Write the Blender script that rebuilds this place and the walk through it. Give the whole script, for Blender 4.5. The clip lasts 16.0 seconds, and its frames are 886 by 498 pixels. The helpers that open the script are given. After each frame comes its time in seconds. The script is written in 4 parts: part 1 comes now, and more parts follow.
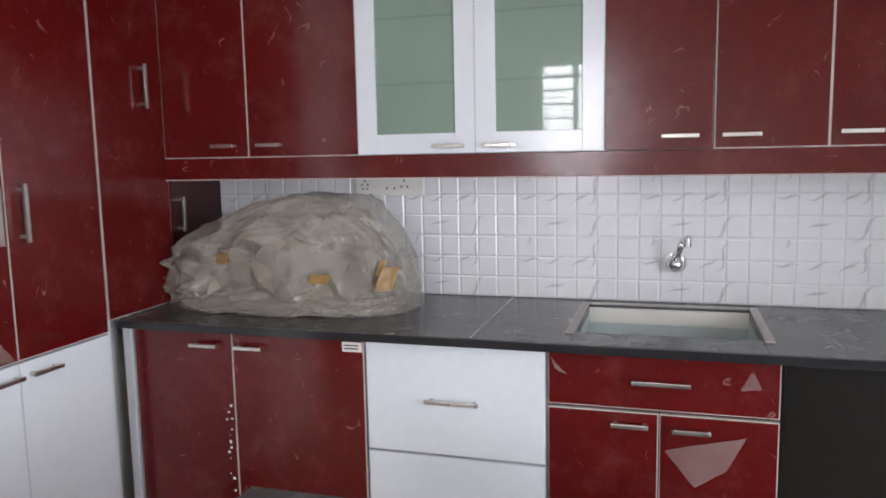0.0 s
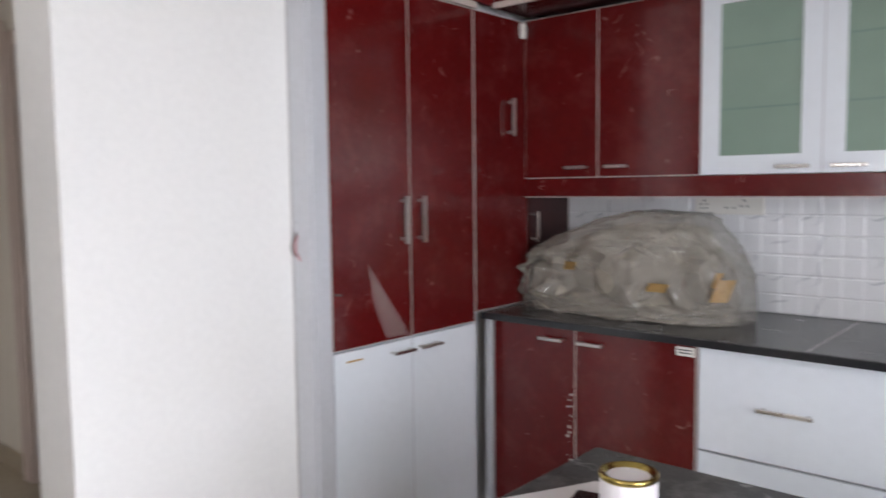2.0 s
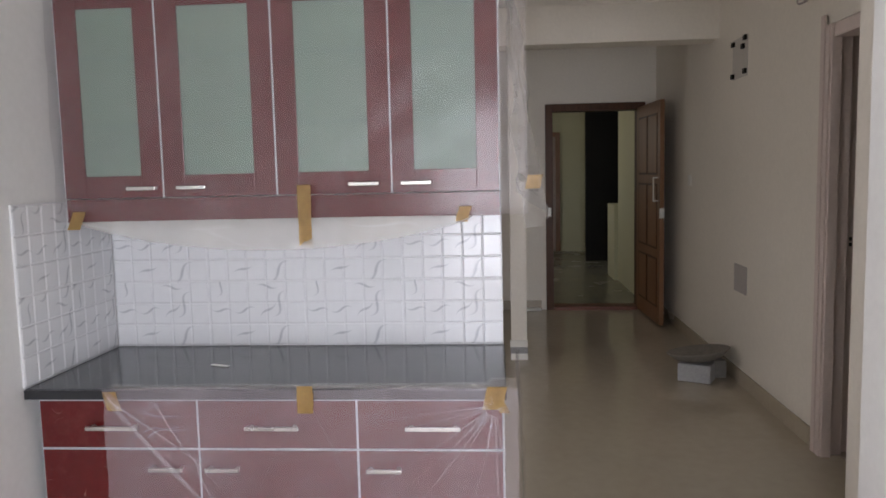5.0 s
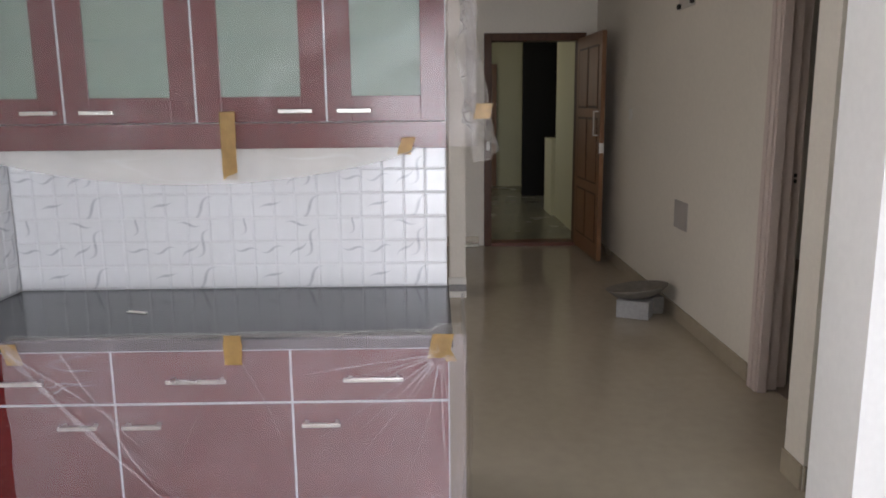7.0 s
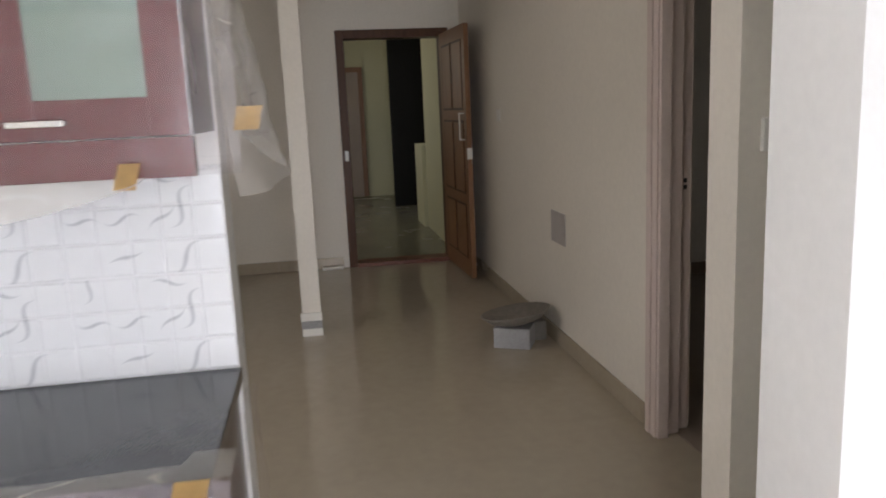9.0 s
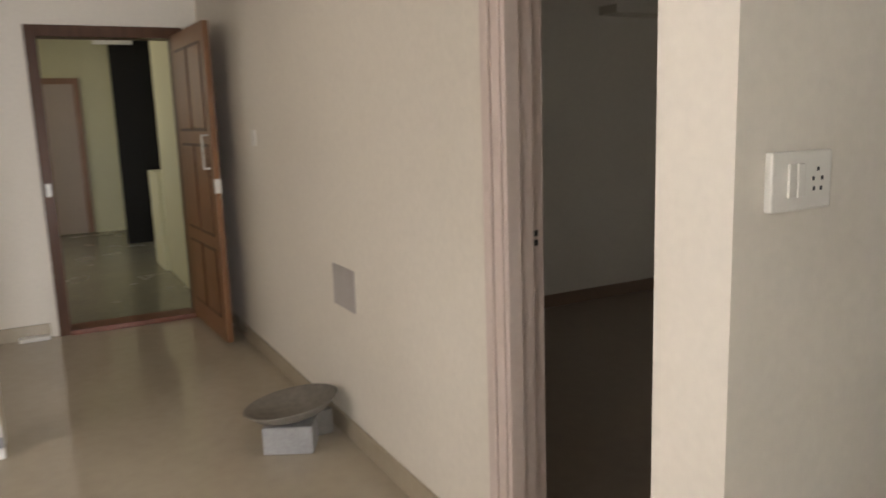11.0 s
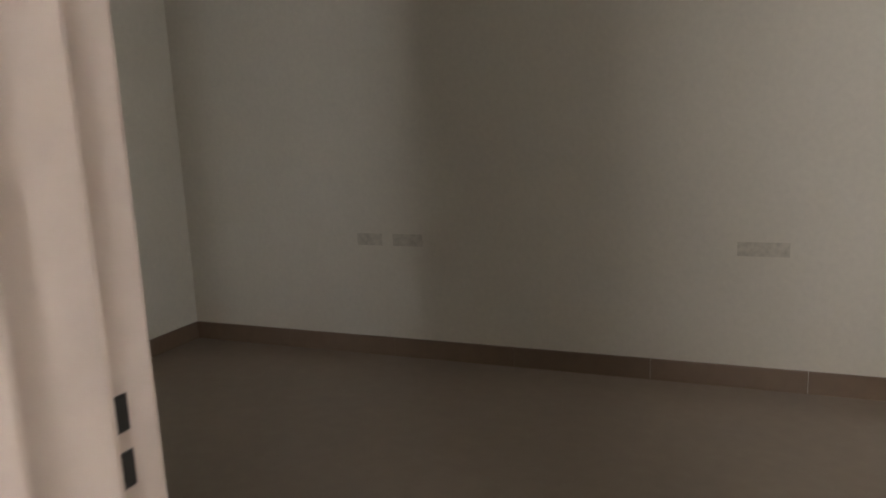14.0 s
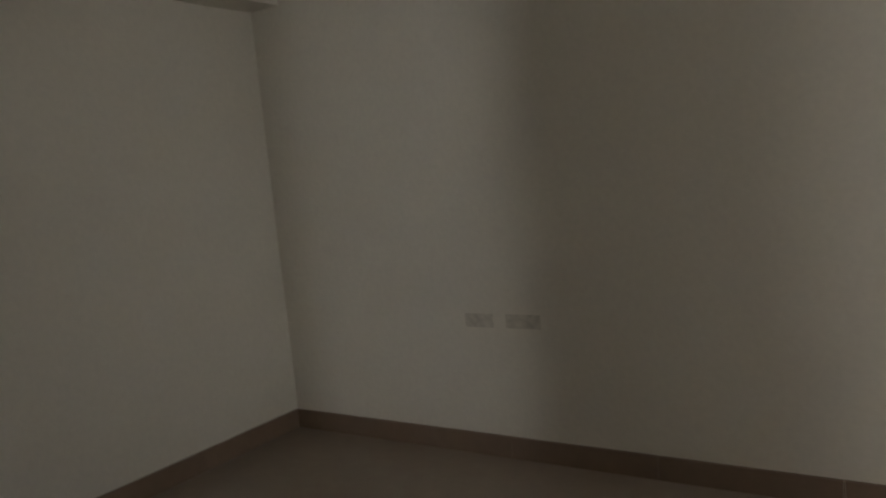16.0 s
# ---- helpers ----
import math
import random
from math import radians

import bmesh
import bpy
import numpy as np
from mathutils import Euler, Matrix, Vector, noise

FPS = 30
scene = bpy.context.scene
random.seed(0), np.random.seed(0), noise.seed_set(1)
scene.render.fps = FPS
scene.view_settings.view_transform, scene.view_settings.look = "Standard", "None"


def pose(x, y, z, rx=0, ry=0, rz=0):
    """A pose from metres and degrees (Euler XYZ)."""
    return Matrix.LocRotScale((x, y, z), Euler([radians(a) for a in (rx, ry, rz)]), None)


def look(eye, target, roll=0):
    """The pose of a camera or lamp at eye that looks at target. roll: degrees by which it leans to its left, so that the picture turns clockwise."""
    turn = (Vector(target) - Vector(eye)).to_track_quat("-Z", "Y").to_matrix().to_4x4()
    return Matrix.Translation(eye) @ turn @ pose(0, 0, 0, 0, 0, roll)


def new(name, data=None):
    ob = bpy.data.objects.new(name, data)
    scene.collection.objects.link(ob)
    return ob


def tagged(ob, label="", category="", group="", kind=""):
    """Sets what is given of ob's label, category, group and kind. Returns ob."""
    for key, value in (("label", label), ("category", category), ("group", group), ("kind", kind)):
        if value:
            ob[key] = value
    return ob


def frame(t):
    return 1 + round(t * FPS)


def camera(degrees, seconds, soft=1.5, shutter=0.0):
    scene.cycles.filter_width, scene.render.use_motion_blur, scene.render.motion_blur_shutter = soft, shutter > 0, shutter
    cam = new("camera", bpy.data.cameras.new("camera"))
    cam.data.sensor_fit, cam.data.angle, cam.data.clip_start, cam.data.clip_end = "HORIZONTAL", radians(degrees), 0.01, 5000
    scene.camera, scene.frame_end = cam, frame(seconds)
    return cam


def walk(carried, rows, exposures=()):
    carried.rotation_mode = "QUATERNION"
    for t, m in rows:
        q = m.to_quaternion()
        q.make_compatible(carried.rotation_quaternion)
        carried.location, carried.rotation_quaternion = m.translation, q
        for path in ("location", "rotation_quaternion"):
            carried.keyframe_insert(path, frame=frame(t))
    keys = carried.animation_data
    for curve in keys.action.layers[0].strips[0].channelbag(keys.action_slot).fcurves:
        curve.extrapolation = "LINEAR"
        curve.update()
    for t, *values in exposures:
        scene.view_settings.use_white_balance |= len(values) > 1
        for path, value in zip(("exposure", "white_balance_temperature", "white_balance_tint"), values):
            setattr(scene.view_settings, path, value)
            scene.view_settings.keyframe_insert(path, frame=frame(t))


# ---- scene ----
cam = camera(60.6, 16.0, 1.7, 0.5)
EXPO = [(0.0, 0.13, 6500, 20), (1.5, 0.2, 6500, 20), (2.5, -0.35, 6500, 18), (3.5, -0.33, 6500, 18), (5.0, -0.07, 6500, 20), (8.5, 0.1, 6550, 18), (11.0, 1.1, 7000, 18), (12.0, 1.07, 6900, 16),
        (12.8, 1.35, 6800, 16), (13.5, 1.9, 6700, 16), (14.0, 2.2, 6700, 16), (14.5, 2.3, 6700, 16), (15.3, 2.3, 6700, 14), (16.0, 2.05, 6650, 13)]
PATH = [
    (0, (0.646, 0.471, 1.412), (0.072, 2.371, 1.163), -1.1),
    (0.5, (0.647, 0.353, 1.408), (0.052, 2.249, 1.178), -1.0),
    (1, (0.64, 0.23, 1.399), (-0.027, 2.103, 1.183), -0.7),
    (1.5, (0.663, 0.194, 1.395), (-0.274, 1.949, 1.191), -1.3),
    (2, (0.741, 0.178, 1.382), (-0.571, 1.679, 1.219), -0.7),
    (2.5, (0.777, 0.153, 1.365), (-0.75, 1.438, 1.229), -0.2),
    (3, (0.794, 0.118, 1.414), (-0.943, 1.098, 1.263), -1.0),
    (3.5, (0.749, 0.089, 1.421), (-1.122, 0.775, 1.25), -1.7),
    (4, (0.764, 0.032, 1.449), (-1.195, 0.388, 1.268), -1.7),
    (4.5, (0.758, -0.015, 1.457), (-1.232, 0.05, 1.269), -1.6),
    (5, (0.752, -0.048, 1.456), (-1.233, -0.198, 1.255), -1.3),
    (7.5, (0.440, -0.086, 1.427), (-1.513, -0.008, 1.001), -0.7),
    (8, (0.280, -0.024, 1.409), (-1.670, 0.142, 0.995), -1.65),
    (8.5, (0.058, 0.084, 1.424), (-1.89, 0.325, 1.037), -2.3),
    (11, (-1.301, 0.417, 1.425), (-3.044, 1.337, 1.084), -1.9),
    (11.5, (-1.533, 0.452, 1.423), (-3.13, 1.604, 1.073), -1.6),
    (12, (-1.801, 0.589, 1.423), (-3.282, 1.877, 1.038), -1.0),
    (12.5, (-2.036, 0.715, 1.386), (-3.371, 2.154, 1.004), -1.1),
    (13, (-2.401, 0.966, 1.336), (-3.399, 2.65, 0.927), -2.2),
    (13.5, (-2.712, 1.278, 1.245), (-3.538, 3.057, 0.852), -2.9),
    (14, (-2.821, 1.425, 1.219), (-3.599, 3.233, 0.864), -2.6),
    (14.5, (-2.888, 1.527, 1.254), (-3.622, 3.355, 0.907), -2.5),
    (15, (-2.965, 1.62, 1.27), (-3.727, 3.444, 0.965), -2.3),
    (15.5, (-2.995, 1.785, 1.281), (-3.902, 3.543, 0.99), -3.1),
    (16, (-2.964, 2.007, 1.267), (-4.072, 3.659, 1.057), -5.5),
]
walk(cam, [(t, look(eye, target, roll)) for t, eye, target, roll in PATH],
     exposures=EXPO)

# ---- world and light ----
world = bpy.data.worlds.new("sky")
scene.world = world
world.use_nodes = True
wn = world.node_tree
sky = wn.nodes.new("ShaderNodeTexSky")
sky.sky_type = "NISHITA"
sky.sun_disc = False
sky.sun_elevation, sky.sun_rotation = radians(48), radians(120)
wn.links.new(sky.outputs[0], wn.nodes["Background"].inputs[0])
wn.nodes["Background"].inputs[1].default_value = 0.12
sun = new("sun", bpy.data.lights.new("sun", "SUN"))
sun.data.energy, sun.data.angle, sun.data.color = 1.0, radians(14), (1.0, 0.96, 0.9)
sun.matrix_world = look((8, -6, 10), (0, 0, 0))


def window_light(name, at, to, w, h, power, color, spread=180):
    lamp = new(name, bpy.data.lights.new(name, "AREA"))
    lamp.data.shape, lamp.data.size, lamp.data.size_y = "RECTANGLE", w, h
    lamp.data.energy, lamp.data.color = power, color
    lamp.data.spread = radians(spread)
    lamp.matrix_world = look(at, to)
    return lamp


window_light("east_window_daylight", (2.62, 0.35, 1.15), (0, 0.45, 0.0), 1.9, 1.75, 82, (0.86, 0.94, 1.0), 150)
window_light("south_window_daylight", (-0.2, -1.85, 1.65), (-0.2, 0, 1.5), 0.56, 1.05, 26, (0.95, 0.98, 1.0))
# Added fill lamp for the bedroom, at a guessed position.
window_light("bedroom_fill_light", (-0.82, 4.05, 1.5), (-4, 4.05, 1.3), 0.9, 1.1, 1.65, (0.95, 0.97, 0.94))
# Fill lamp added to light the lobby from out of sight.
window_light("lobby_fill_light", (-10.0, -1.0, 2.0), (-10.0, 1.5, 1.0), 2.0, 1.2, 9.5, (1.0, 0.96, 0.80))
# Added fill lamp for the hall; no source is known there.
window_light("hall_fill_light", (-3.10, -2.72, 1.5), (-3.4, 1.5, 0.7), 1.4, 1.2, 12.8, (1.0, 0.965, 0.91))


# ---- materials ----
def mat(name, color, rough=0.5, metal=0.0, grain=60.0, var=0.12, bump=0.1, big=2.0, coat=0.0, dust=0.0, dust_color=(0.5, 0.45, 0.42)):
    """Plain stuff with variation at two scales, fine relief and, where asked, patches of dust."""
    m = bpy.data.materials.new(name)
    m.use_nodes = True
    t = m.node_tree
    b = t.nodes["Principled BSDF"]
    b.inputs["Metallic"].default_value = metal
    b.inputs["Coat Weight"].default_value = coat
    co = t.nodes.new("ShaderNodeTexCoord")
    fine, wide = t.nodes.new("ShaderNodeTexNoise"), t.nodes.new("ShaderNodeTexNoise")
    fine.inputs["Scale"].default_value, fine.inputs["Detail"].default_value = grain, 4
    wide.inputs["Scale"].default_value, wide.inputs["Detail"].default_value = big, 5
    geo = t.nodes.new("ShaderNodeNewGeometry")
    for n in (fine, wide):
        t.links.new(geo.outputs["Position"], n.inputs["Vector"])
    add = t.nodes.new("ShaderNodeMath")
    add.operation = "ADD"
    t.links.new(fine.outputs["Fac"], add.inputs[0])
    t.links.new(wide.outputs["Fac"], add.inputs[1])
    ramp = t.nodes.new("ShaderNodeMapRange")
    ramp.inputs["From Min"].default_value, ramp.inputs["From Max"].default_value = 0.6, 1.4
    ramp.inputs["To Min"].default_value, ramp.inputs["To Max"].default_value = 1 - var, 1 + var
    t.links.new(add.outputs[0], ramp.inputs["Value"])
    hsv = t.nodes.new("ShaderNodeHueSaturation")
    hsv.inputs["Color"].default_value = (*color, 1)
    t.links.new(ramp.outputs[0], hsv.inputs["Value"])
    out = hsv.outputs[0]
    rr = t.nodes.new("ShaderNodeMapRange")
    rr.inputs["To Min"].default_value, rr.inputs["To Max"].default_value = max(0.02, rough * 0.75), min(1, rough * 1.3)
    t.links.new(wide.outputs["Fac"], rr.inputs["Value"])
    if dust:
        d = t.nodes.new("ShaderNodeTexNoise")
        d.inputs["Scale"].default_value, d.inputs["Detail"].default_value, d.inputs["Roughness"].default_value = 7, 8, 0.7
        t.links.new(geo.outputs["Position"], d.inputs["Vector"])
        cut = t.nodes.new("ShaderNodeMapRange")
        cut.inputs["From Min"].default_value, cut.inputs["From Max"].default_value = 0.5, 0.78
        cut.inputs["To Max"].default_value = dust
        t.links.new(d.outputs["Fac"], cut.inputs["Value"])
        mix = t.nodes.new("ShaderNodeMix")
        mix.data_type = "RGBA"
        t.links.new(cut.outputs[0], mix.inputs["Factor"])
        t.links.new(out, mix.inputs["A"])
        mix.inputs["B"].default_value = (*dust_color, 1)
        out = mix.outputs["Result"]
    t.links.new(out, b.inputs["Base Color"])
    t.links.new(rr.outputs[0], b.inputs["Roughness"])
    if bump:
        bp = t.nodes.new("ShaderNodeBump")
        bp.inputs["Strength"].default_value, bp.inputs["Distance"].default_value = bump, 0.004
        t.links.new(fine.outputs["Fac"], bp.inputs["Height"])
        t.links.new(bp.outputs[0], b.inputs["Normal"])
    return m


def lines(m, scale, bend, width, lo, hi, strength, color, stretch=(1, 1, 1)):
    """Thin wandering strokes of another colour, broken up into short pieces."""
    t = m.node_tree
    b = t.nodes["Principled BSDF"]
    old = b.inputs["Base Color"].links[0].from_socket
    geo = t.nodes.new("ShaderNodeNewGeometry")
    mp = t.nodes.new("ShaderNodeMapping")
    mp.inputs["Scale"].default_value = stretch
    mp.inputs["Rotation"].default_value = (0.5, 0.6, 0.3)
    t.links.new(geo.outputs["Position"], mp.inputs["Vector"])
    w = t.nodes.new("ShaderNodeTexNoise")
    w.inputs["Scale"].default_value, w.inputs["Detail"].default_value, w.inputs["Distortion"].default_value = scale, 1, bend
    t.links.new(mp.outputs[0], w.inputs["Vector"])
    dist, ab, mul = (t.nodes.new("ShaderNodeMath") for _ in range(3))
    dist.operation, ab.operation, mul.operation = "SUBTRACT", "ABSOLUTE", "MULTIPLY"
    dist.inputs[1].default_value = 0.5
    t.links.new(w.outputs["Fac"], dist.inputs[0])
    t.links.new(dist.outputs[0], ab.inputs[0])
    line, gr = t.nodes.new("ShaderNodeMapRange"), t.nodes.new("ShaderNodeMapRange")
    line.inputs["From Max"].default_value = width
    line.inputs["To Min"].default_value, line.inputs["To Max"].default_value = 1, 0
    t.links.new(ab.outputs[0], line.inputs["Value"])
    gate = t.nodes.new("ShaderNodeTexNoise")
    gate.inputs["Scale"].default_value = scale * 2.0
    t.links.new(geo.outputs["Position"], gate.inputs["Vector"])
    gr.inputs["From Min"].default_value, gr.inputs["From Max"].default_value, gr.inputs["To Max"].default_value = lo, hi, strength
    t.links.new(gate.outputs["Fac"], gr.inputs["Value"])
    t.links.new(line.outputs[0], mul.inputs[0])
    t.links.new(gr.outputs[0], mul.inputs[1])
    mix = t.nodes.new("ShaderNodeMix")
    mix.data_type = "RGBA"
    t.links.new(mul.outputs[0], mix.inputs["Factor"])
    t.links.new(old, mix.inputs["A"])
    mix.inputs["B"].default_value = (*color, 1)
    t.links.new(mix.outputs["Result"], b.inputs["Base Color"])
    return m


def wood(name, dark, light, rough=0.4):
    m = mat(name, light, rough, grain=80, var=0.1, bump=0.15)
    t = m.node_tree
    b = t.nodes["Principled BSDF"]
    geo = t.nodes.new("ShaderNodeNewGeometry")
    mp = t.nodes.new("ShaderNodeMapping")
    mp.inputs["Scale"].default_value = (22, 22, 1.2)
    n = t.nodes.new("ShaderNodeTexNoise")
    n.inputs["Scale"].default_value, n.inputs["Detail"].default_value = 1.5, 6
    t.links.new(geo.outputs["Position"], mp.inputs["Vector"])
    t.links.new(mp.outputs[0], n.inputs["Vector"])
    mix = t.nodes.new("ShaderNodeMix")
    mix.data_type = "RGBA"
    t.links.new(n.outputs["Fac"], mix.inputs["Factor"])
    mix.inputs["A"].default_value, mix.inputs["B"].default_value = (*dark, 1), (*light, 1)
    t.links.new(mix.outputs["Result"], b.inputs["Base Color"])
    return m


def veined(m, cell):
    """Short curved grey marble strokes of a printed tile, one to a cell, the same on every tile."""
    t = m.node_tree
    b = t.nodes["Principled BSDF"]
    old = b.inputs["Base Color"].links[0].from_socket

    def calc(op, *args, clamp=False):
        n = t.nodes.new("ShaderNodeMath")
        n.operation, n.use_clamp = op, clamp
        for k, a in enumerate(args):
            if isinstance(a, (int, float)):
                n.inputs[k].default_value = a
            else:
                t.links.new(a, n.inputs[k])
        return n.outputs[0]

    co = t.nodes.new("ShaderNodeTexCoord")
    sep = t.nodes.new("ShaderNodeSeparateXYZ")
    t.links.new(co.outputs["Object"], sep.inputs[0])
    total = None
    for k, (size, lift) in enumerate(((cell, 0.0), (cell * 1.37, 0.31))):
        px = calc("ADD", calc("DIVIDE", sep.outputs[0], size), lift)
        pz = calc("ADD", calc("DIVIDE", sep.outputs[2], size), lift * 0.7)
        ix, iz = calc("FLOOR", px), calc("FLOOR", pz)
        qx, qz = calc("SUBTRACT", calc("FRACT", px), 0.5), calc("SUBTRACT", calc("FRACT", pz), 0.5)
        ids = t.nodes.new("ShaderNodeCombineXYZ")
        t.links.new(ix, ids.inputs[0])
        t.links.new(iz, ids.inputs[1])
        ids.inputs[2].default_value = 3.7 + k
        rnd = t.nodes.new("ShaderNodeTexWhiteNoise")
        t.links.new(ids.outputs[0], rnd.inputs["Vector"])
        ch = t.nodes.new("ShaderNodeSeparateColor")
        t.links.new(rnd.outputs["Color"], ch.inputs[0])
        ang = calc("ADD", calc("MULTIPLY", ch.outputs[0], 1.5), -0.25)
        cs, sn = calc("COSINE", ang), calc("SINE", ang)
        u = calc("ADD", calc("MULTIPLY", qx, cs), calc("MULTIPLY", qz, sn))
        v = calc("SUBTRACT", calc("MULTIPLY", qz, cs), calc("MULTIPLY", qx, sn))
        bend = calc("MULTIPLY", calc("SINE", calc("MULTIPLY", u, 6.0)), calc("SUBTRACT", calc("MULTIPLY", ch.outputs[1], 0.34), 0.12))
        off = calc("ABSOLUTE", calc("SUBTRACT", v, bend))
        taper = calc("SUBTRACT", 1.0, calc("ABSOLUTE", calc("MULTIPLY", u, 2.05)), clamp=True)
        width = calc("ADD", calc("MULTIPLY", taper, 0.085), 0.006)
        stroke = calc("MULTIPLY", calc("SUBTRACT", 1.0, calc("DIVIDE", off, width), clamp=True), calc("POWER", taper, 0.5))
        gate = calc("GREATER_THAN", ch.outputs[2], 0.30 if k == 0 else 0.55)
        stroke = calc("MULTIPLY", stroke, gate)
        total = stroke if total is None else calc("MAXIMUM", total, stroke)
    fac = calc("MULTIPLY", total, 0.6)
    mix = t.nodes.new("ShaderNodeMix")
    mix.data_type = "RGBA"
    t.links.new(fac, mix.inputs["Factor"])
    t.links.new(old, mix.inputs["A"])
    mix.inputs["B"].default_value = (0.22, 0.23, 0.26, 1)
    t.links.new(mix.outputs["Result"], b.inputs["Base Color"])
    return m


def film(name, tint, cover, scale=5.0, crease=0.35, rough=0.24):
    """Thin polythene: part see-through, part milky, with fine pale creases running two ways."""
    m = bpy.data.materials.new(name)
    m.use_nodes = True
    t = m.node_tree
    b = t.nodes["Principled BSDF"]
    b.inputs["Base Color"].default_value = (*tint, 1)
    b.inputs["Roughness"].default_value = rough
    tr = t.nodes.new("ShaderNodeBsdfTransparent")
    mix = t.nodes.new("ShaderNodeMixShader")
    geo = t.nodes.new("ShaderNodeNewGeometry")
    cloud = t.nodes.new("ShaderNodeTexNoise")
    cloud.inputs["Scale"].default_value, cloud.inputs["Detail"].default_value = scale * 0.6, 3
    t.links.new(geo.outputs["Position"], cloud.inputs["Vector"])
    total = t.nodes.new("ShaderNodeMapRange")
    total.inputs["From Min"].default_value, total.inputs["From Max"].default_value = 0.3, 0.75
    total.inputs["To Min"].default_value, total.inputs["To Max"].default_value = cover * 0.8, cover * 1.25
    t.links.new(cloud.outputs["Fac"], total.inputs["Value"])
    fac, height = total.outputs[0], None
    for turn, stretch in ((0.75, (1, 0.35, 2.2)), (-0.5, (1, 0.3, 1.6))):
        mp = t.nodes.new("ShaderNodeMapping")
        mp.inputs["Rotation"].default_value, mp.inputs["Scale"].default_value = (turn, turn * 0.4, 0), stretch
        t.links.new(geo.outputs["Position"], mp.inputs["Vector"])
        n = t.nodes.new("ShaderNodeTexNoise")
        n.inputs["Scale"].default_value, n.inputs["Detail"].default_value = scale, 1.5
        t.links.new(mp.outputs[0], n.inputs["Vector"])
        sub, ab = t.nodes.new("ShaderNodeMath"), t.nodes.new("ShaderNodeMath")
        sub.operation, ab.operation = "SUBTRACT", "ABSOLUTE"
        sub.inputs[1].default_value = 0.52
        t.links.new(n.outputs["Fac"], sub.inputs[0])
        t.links.new(sub.outputs[0], ab.inputs[0])
        ln = t.nodes.new("ShaderNodeMapRange")
        ln.inputs["From Max"].default_value = 0.009
        ln.inputs["To Min"].default_value, ln.inputs["To Max"].default_value = 1.0, 0.0
        t.links.new(ab.outputs[0], ln.inputs["Value"])
        some = t.nodes.new("ShaderNodeMapRange")
        some.inputs["From Min"].default_value, some.inputs["From Max"].default_value = 0.48, 0.65
        some.inputs["To Max"].default_value = crease
        t.links.new(cloud.outputs["Fac"], some.inputs["Value"])
        mul, add = t.nodes.new("ShaderNodeMath"), t.nodes.new("ShaderNodeMath")
        mul.operation, add.operation, add.use_clamp = "MULTIPLY", "ADD", True
        t.links.new(ln.outputs[0], mul.inputs[0])
        t.links.new(some.outputs[0], mul.inputs[1])
        t.links.new(fac, add.inputs[0])
        t.links.new(mul.outputs[0], add.inputs[1])
        fac, height = add.outputs[0], n.outputs["Fac"]
    bp = t.nodes.new("ShaderNodeBump")
    bp.inputs["Strength"].default_value, bp.inputs["Distance"].default_value = 0.12, 0.01
    t.links.new(height, bp.inputs["Height"])
    t.links.new(bp.outputs[0], b.inputs["Normal"])
    t.links.new(fac, mix.inputs[0])
    t.links.new(tr.outputs[0], mix.inputs[1])
    t.links.new(b.outputs[0], mix.inputs[2])
    t.links.new(mix.outputs[0], t.nodes["Material Output"].inputs[0])
    return m


PLASTER = mat("cream_plaster", (0.76, 0.715, 0.63), 0.55, grain=45, var=0.05, bump=0.12, big=1.3)
PARTITION = mat("white_plaster", (0.80, 0.79, 0.76), 0.5, grain=45, var=0.04, bump=0.1, big=1.3)
CEILING = mat("ceiling_white", (0.78, 0.76, 0.70), 0.7, grain=45, var=0.03, bump=0.1)
LOBBY = mat("pale_yellow_plaster", (0.62, 0.60, 0.40), 0.6, grain=40, var=0.06, bump=0.1)
FLOOR = mat("beige_vitrified_tile", (0.47, 0.41, 0.32), 0.10, grain=14, var=0.07, bump=0.0, big=1.1, dust=0.25, dust_color=(0.48, 0.42, 0.33))
BEDFLOOR = mat("brown_floor_tile", (0.30, 0.24, 0.19), 0.3, grain=14, var=0.08, bump=0.02, big=1.1, dust=0.2, dust_color=(0.36, 0.30, 0.25))
SKIRT = mat("beige_skirting_tile", (0.42, 0.36, 0.27), 0.25, grain=20, var=0.08, bump=0.02)
BEDSKIRT = mat("brown_skirting_tile", (0.24, 0.17, 0.12), 0.3, grain=20, var=0.1, bump=0.02)
RED = mat("red_gloss_laminate", (0.10, 0.005, 0.005), 0.16, grain=30, var=0.12, bump=0.02, big=1.8, coat=0.1, dust=0.12, dust_color=(0.4, 0.16, 0.15))
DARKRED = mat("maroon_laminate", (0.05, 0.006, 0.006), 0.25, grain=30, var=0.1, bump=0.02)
WHITE = mat("white_gloss_laminate", (0.73, 0.77, 0.80), 0.22, grain=30, var=0.03, bump=0.01, coat=0.2)
EDGE = mat("pale_edge_band", (0.55, 0.47, 0.42), 0.45, grain=60, var=0.12, bump=0.05)
GREYEDGE = mat("grey_edge_band", (0.52, 0.53, 0.55), 0.45, grain=60, var=0.06, bump=0.05)
GRANITE = mat("dusty_black_granite", (0.075, 0.074, 0.074), 0.25, grain=180, var=0.3, bump=0.02, big=5, dust=0.7, dust_color=(0.24, 0.235, 0.23))
GRANITE_EDGE = mat("polished_black_granite", (0.02, 0.02, 0.022), 0.15, grain=180, var=0.3, bump=0.02)
DININGTOP = mat("grey_black_granite", (0.05, 0.052, 0.058), 0.14, grain=160, var=0.25, bump=0.02, big=3, dust=0.2, dust_color=(0.14, 0.14, 0.15))
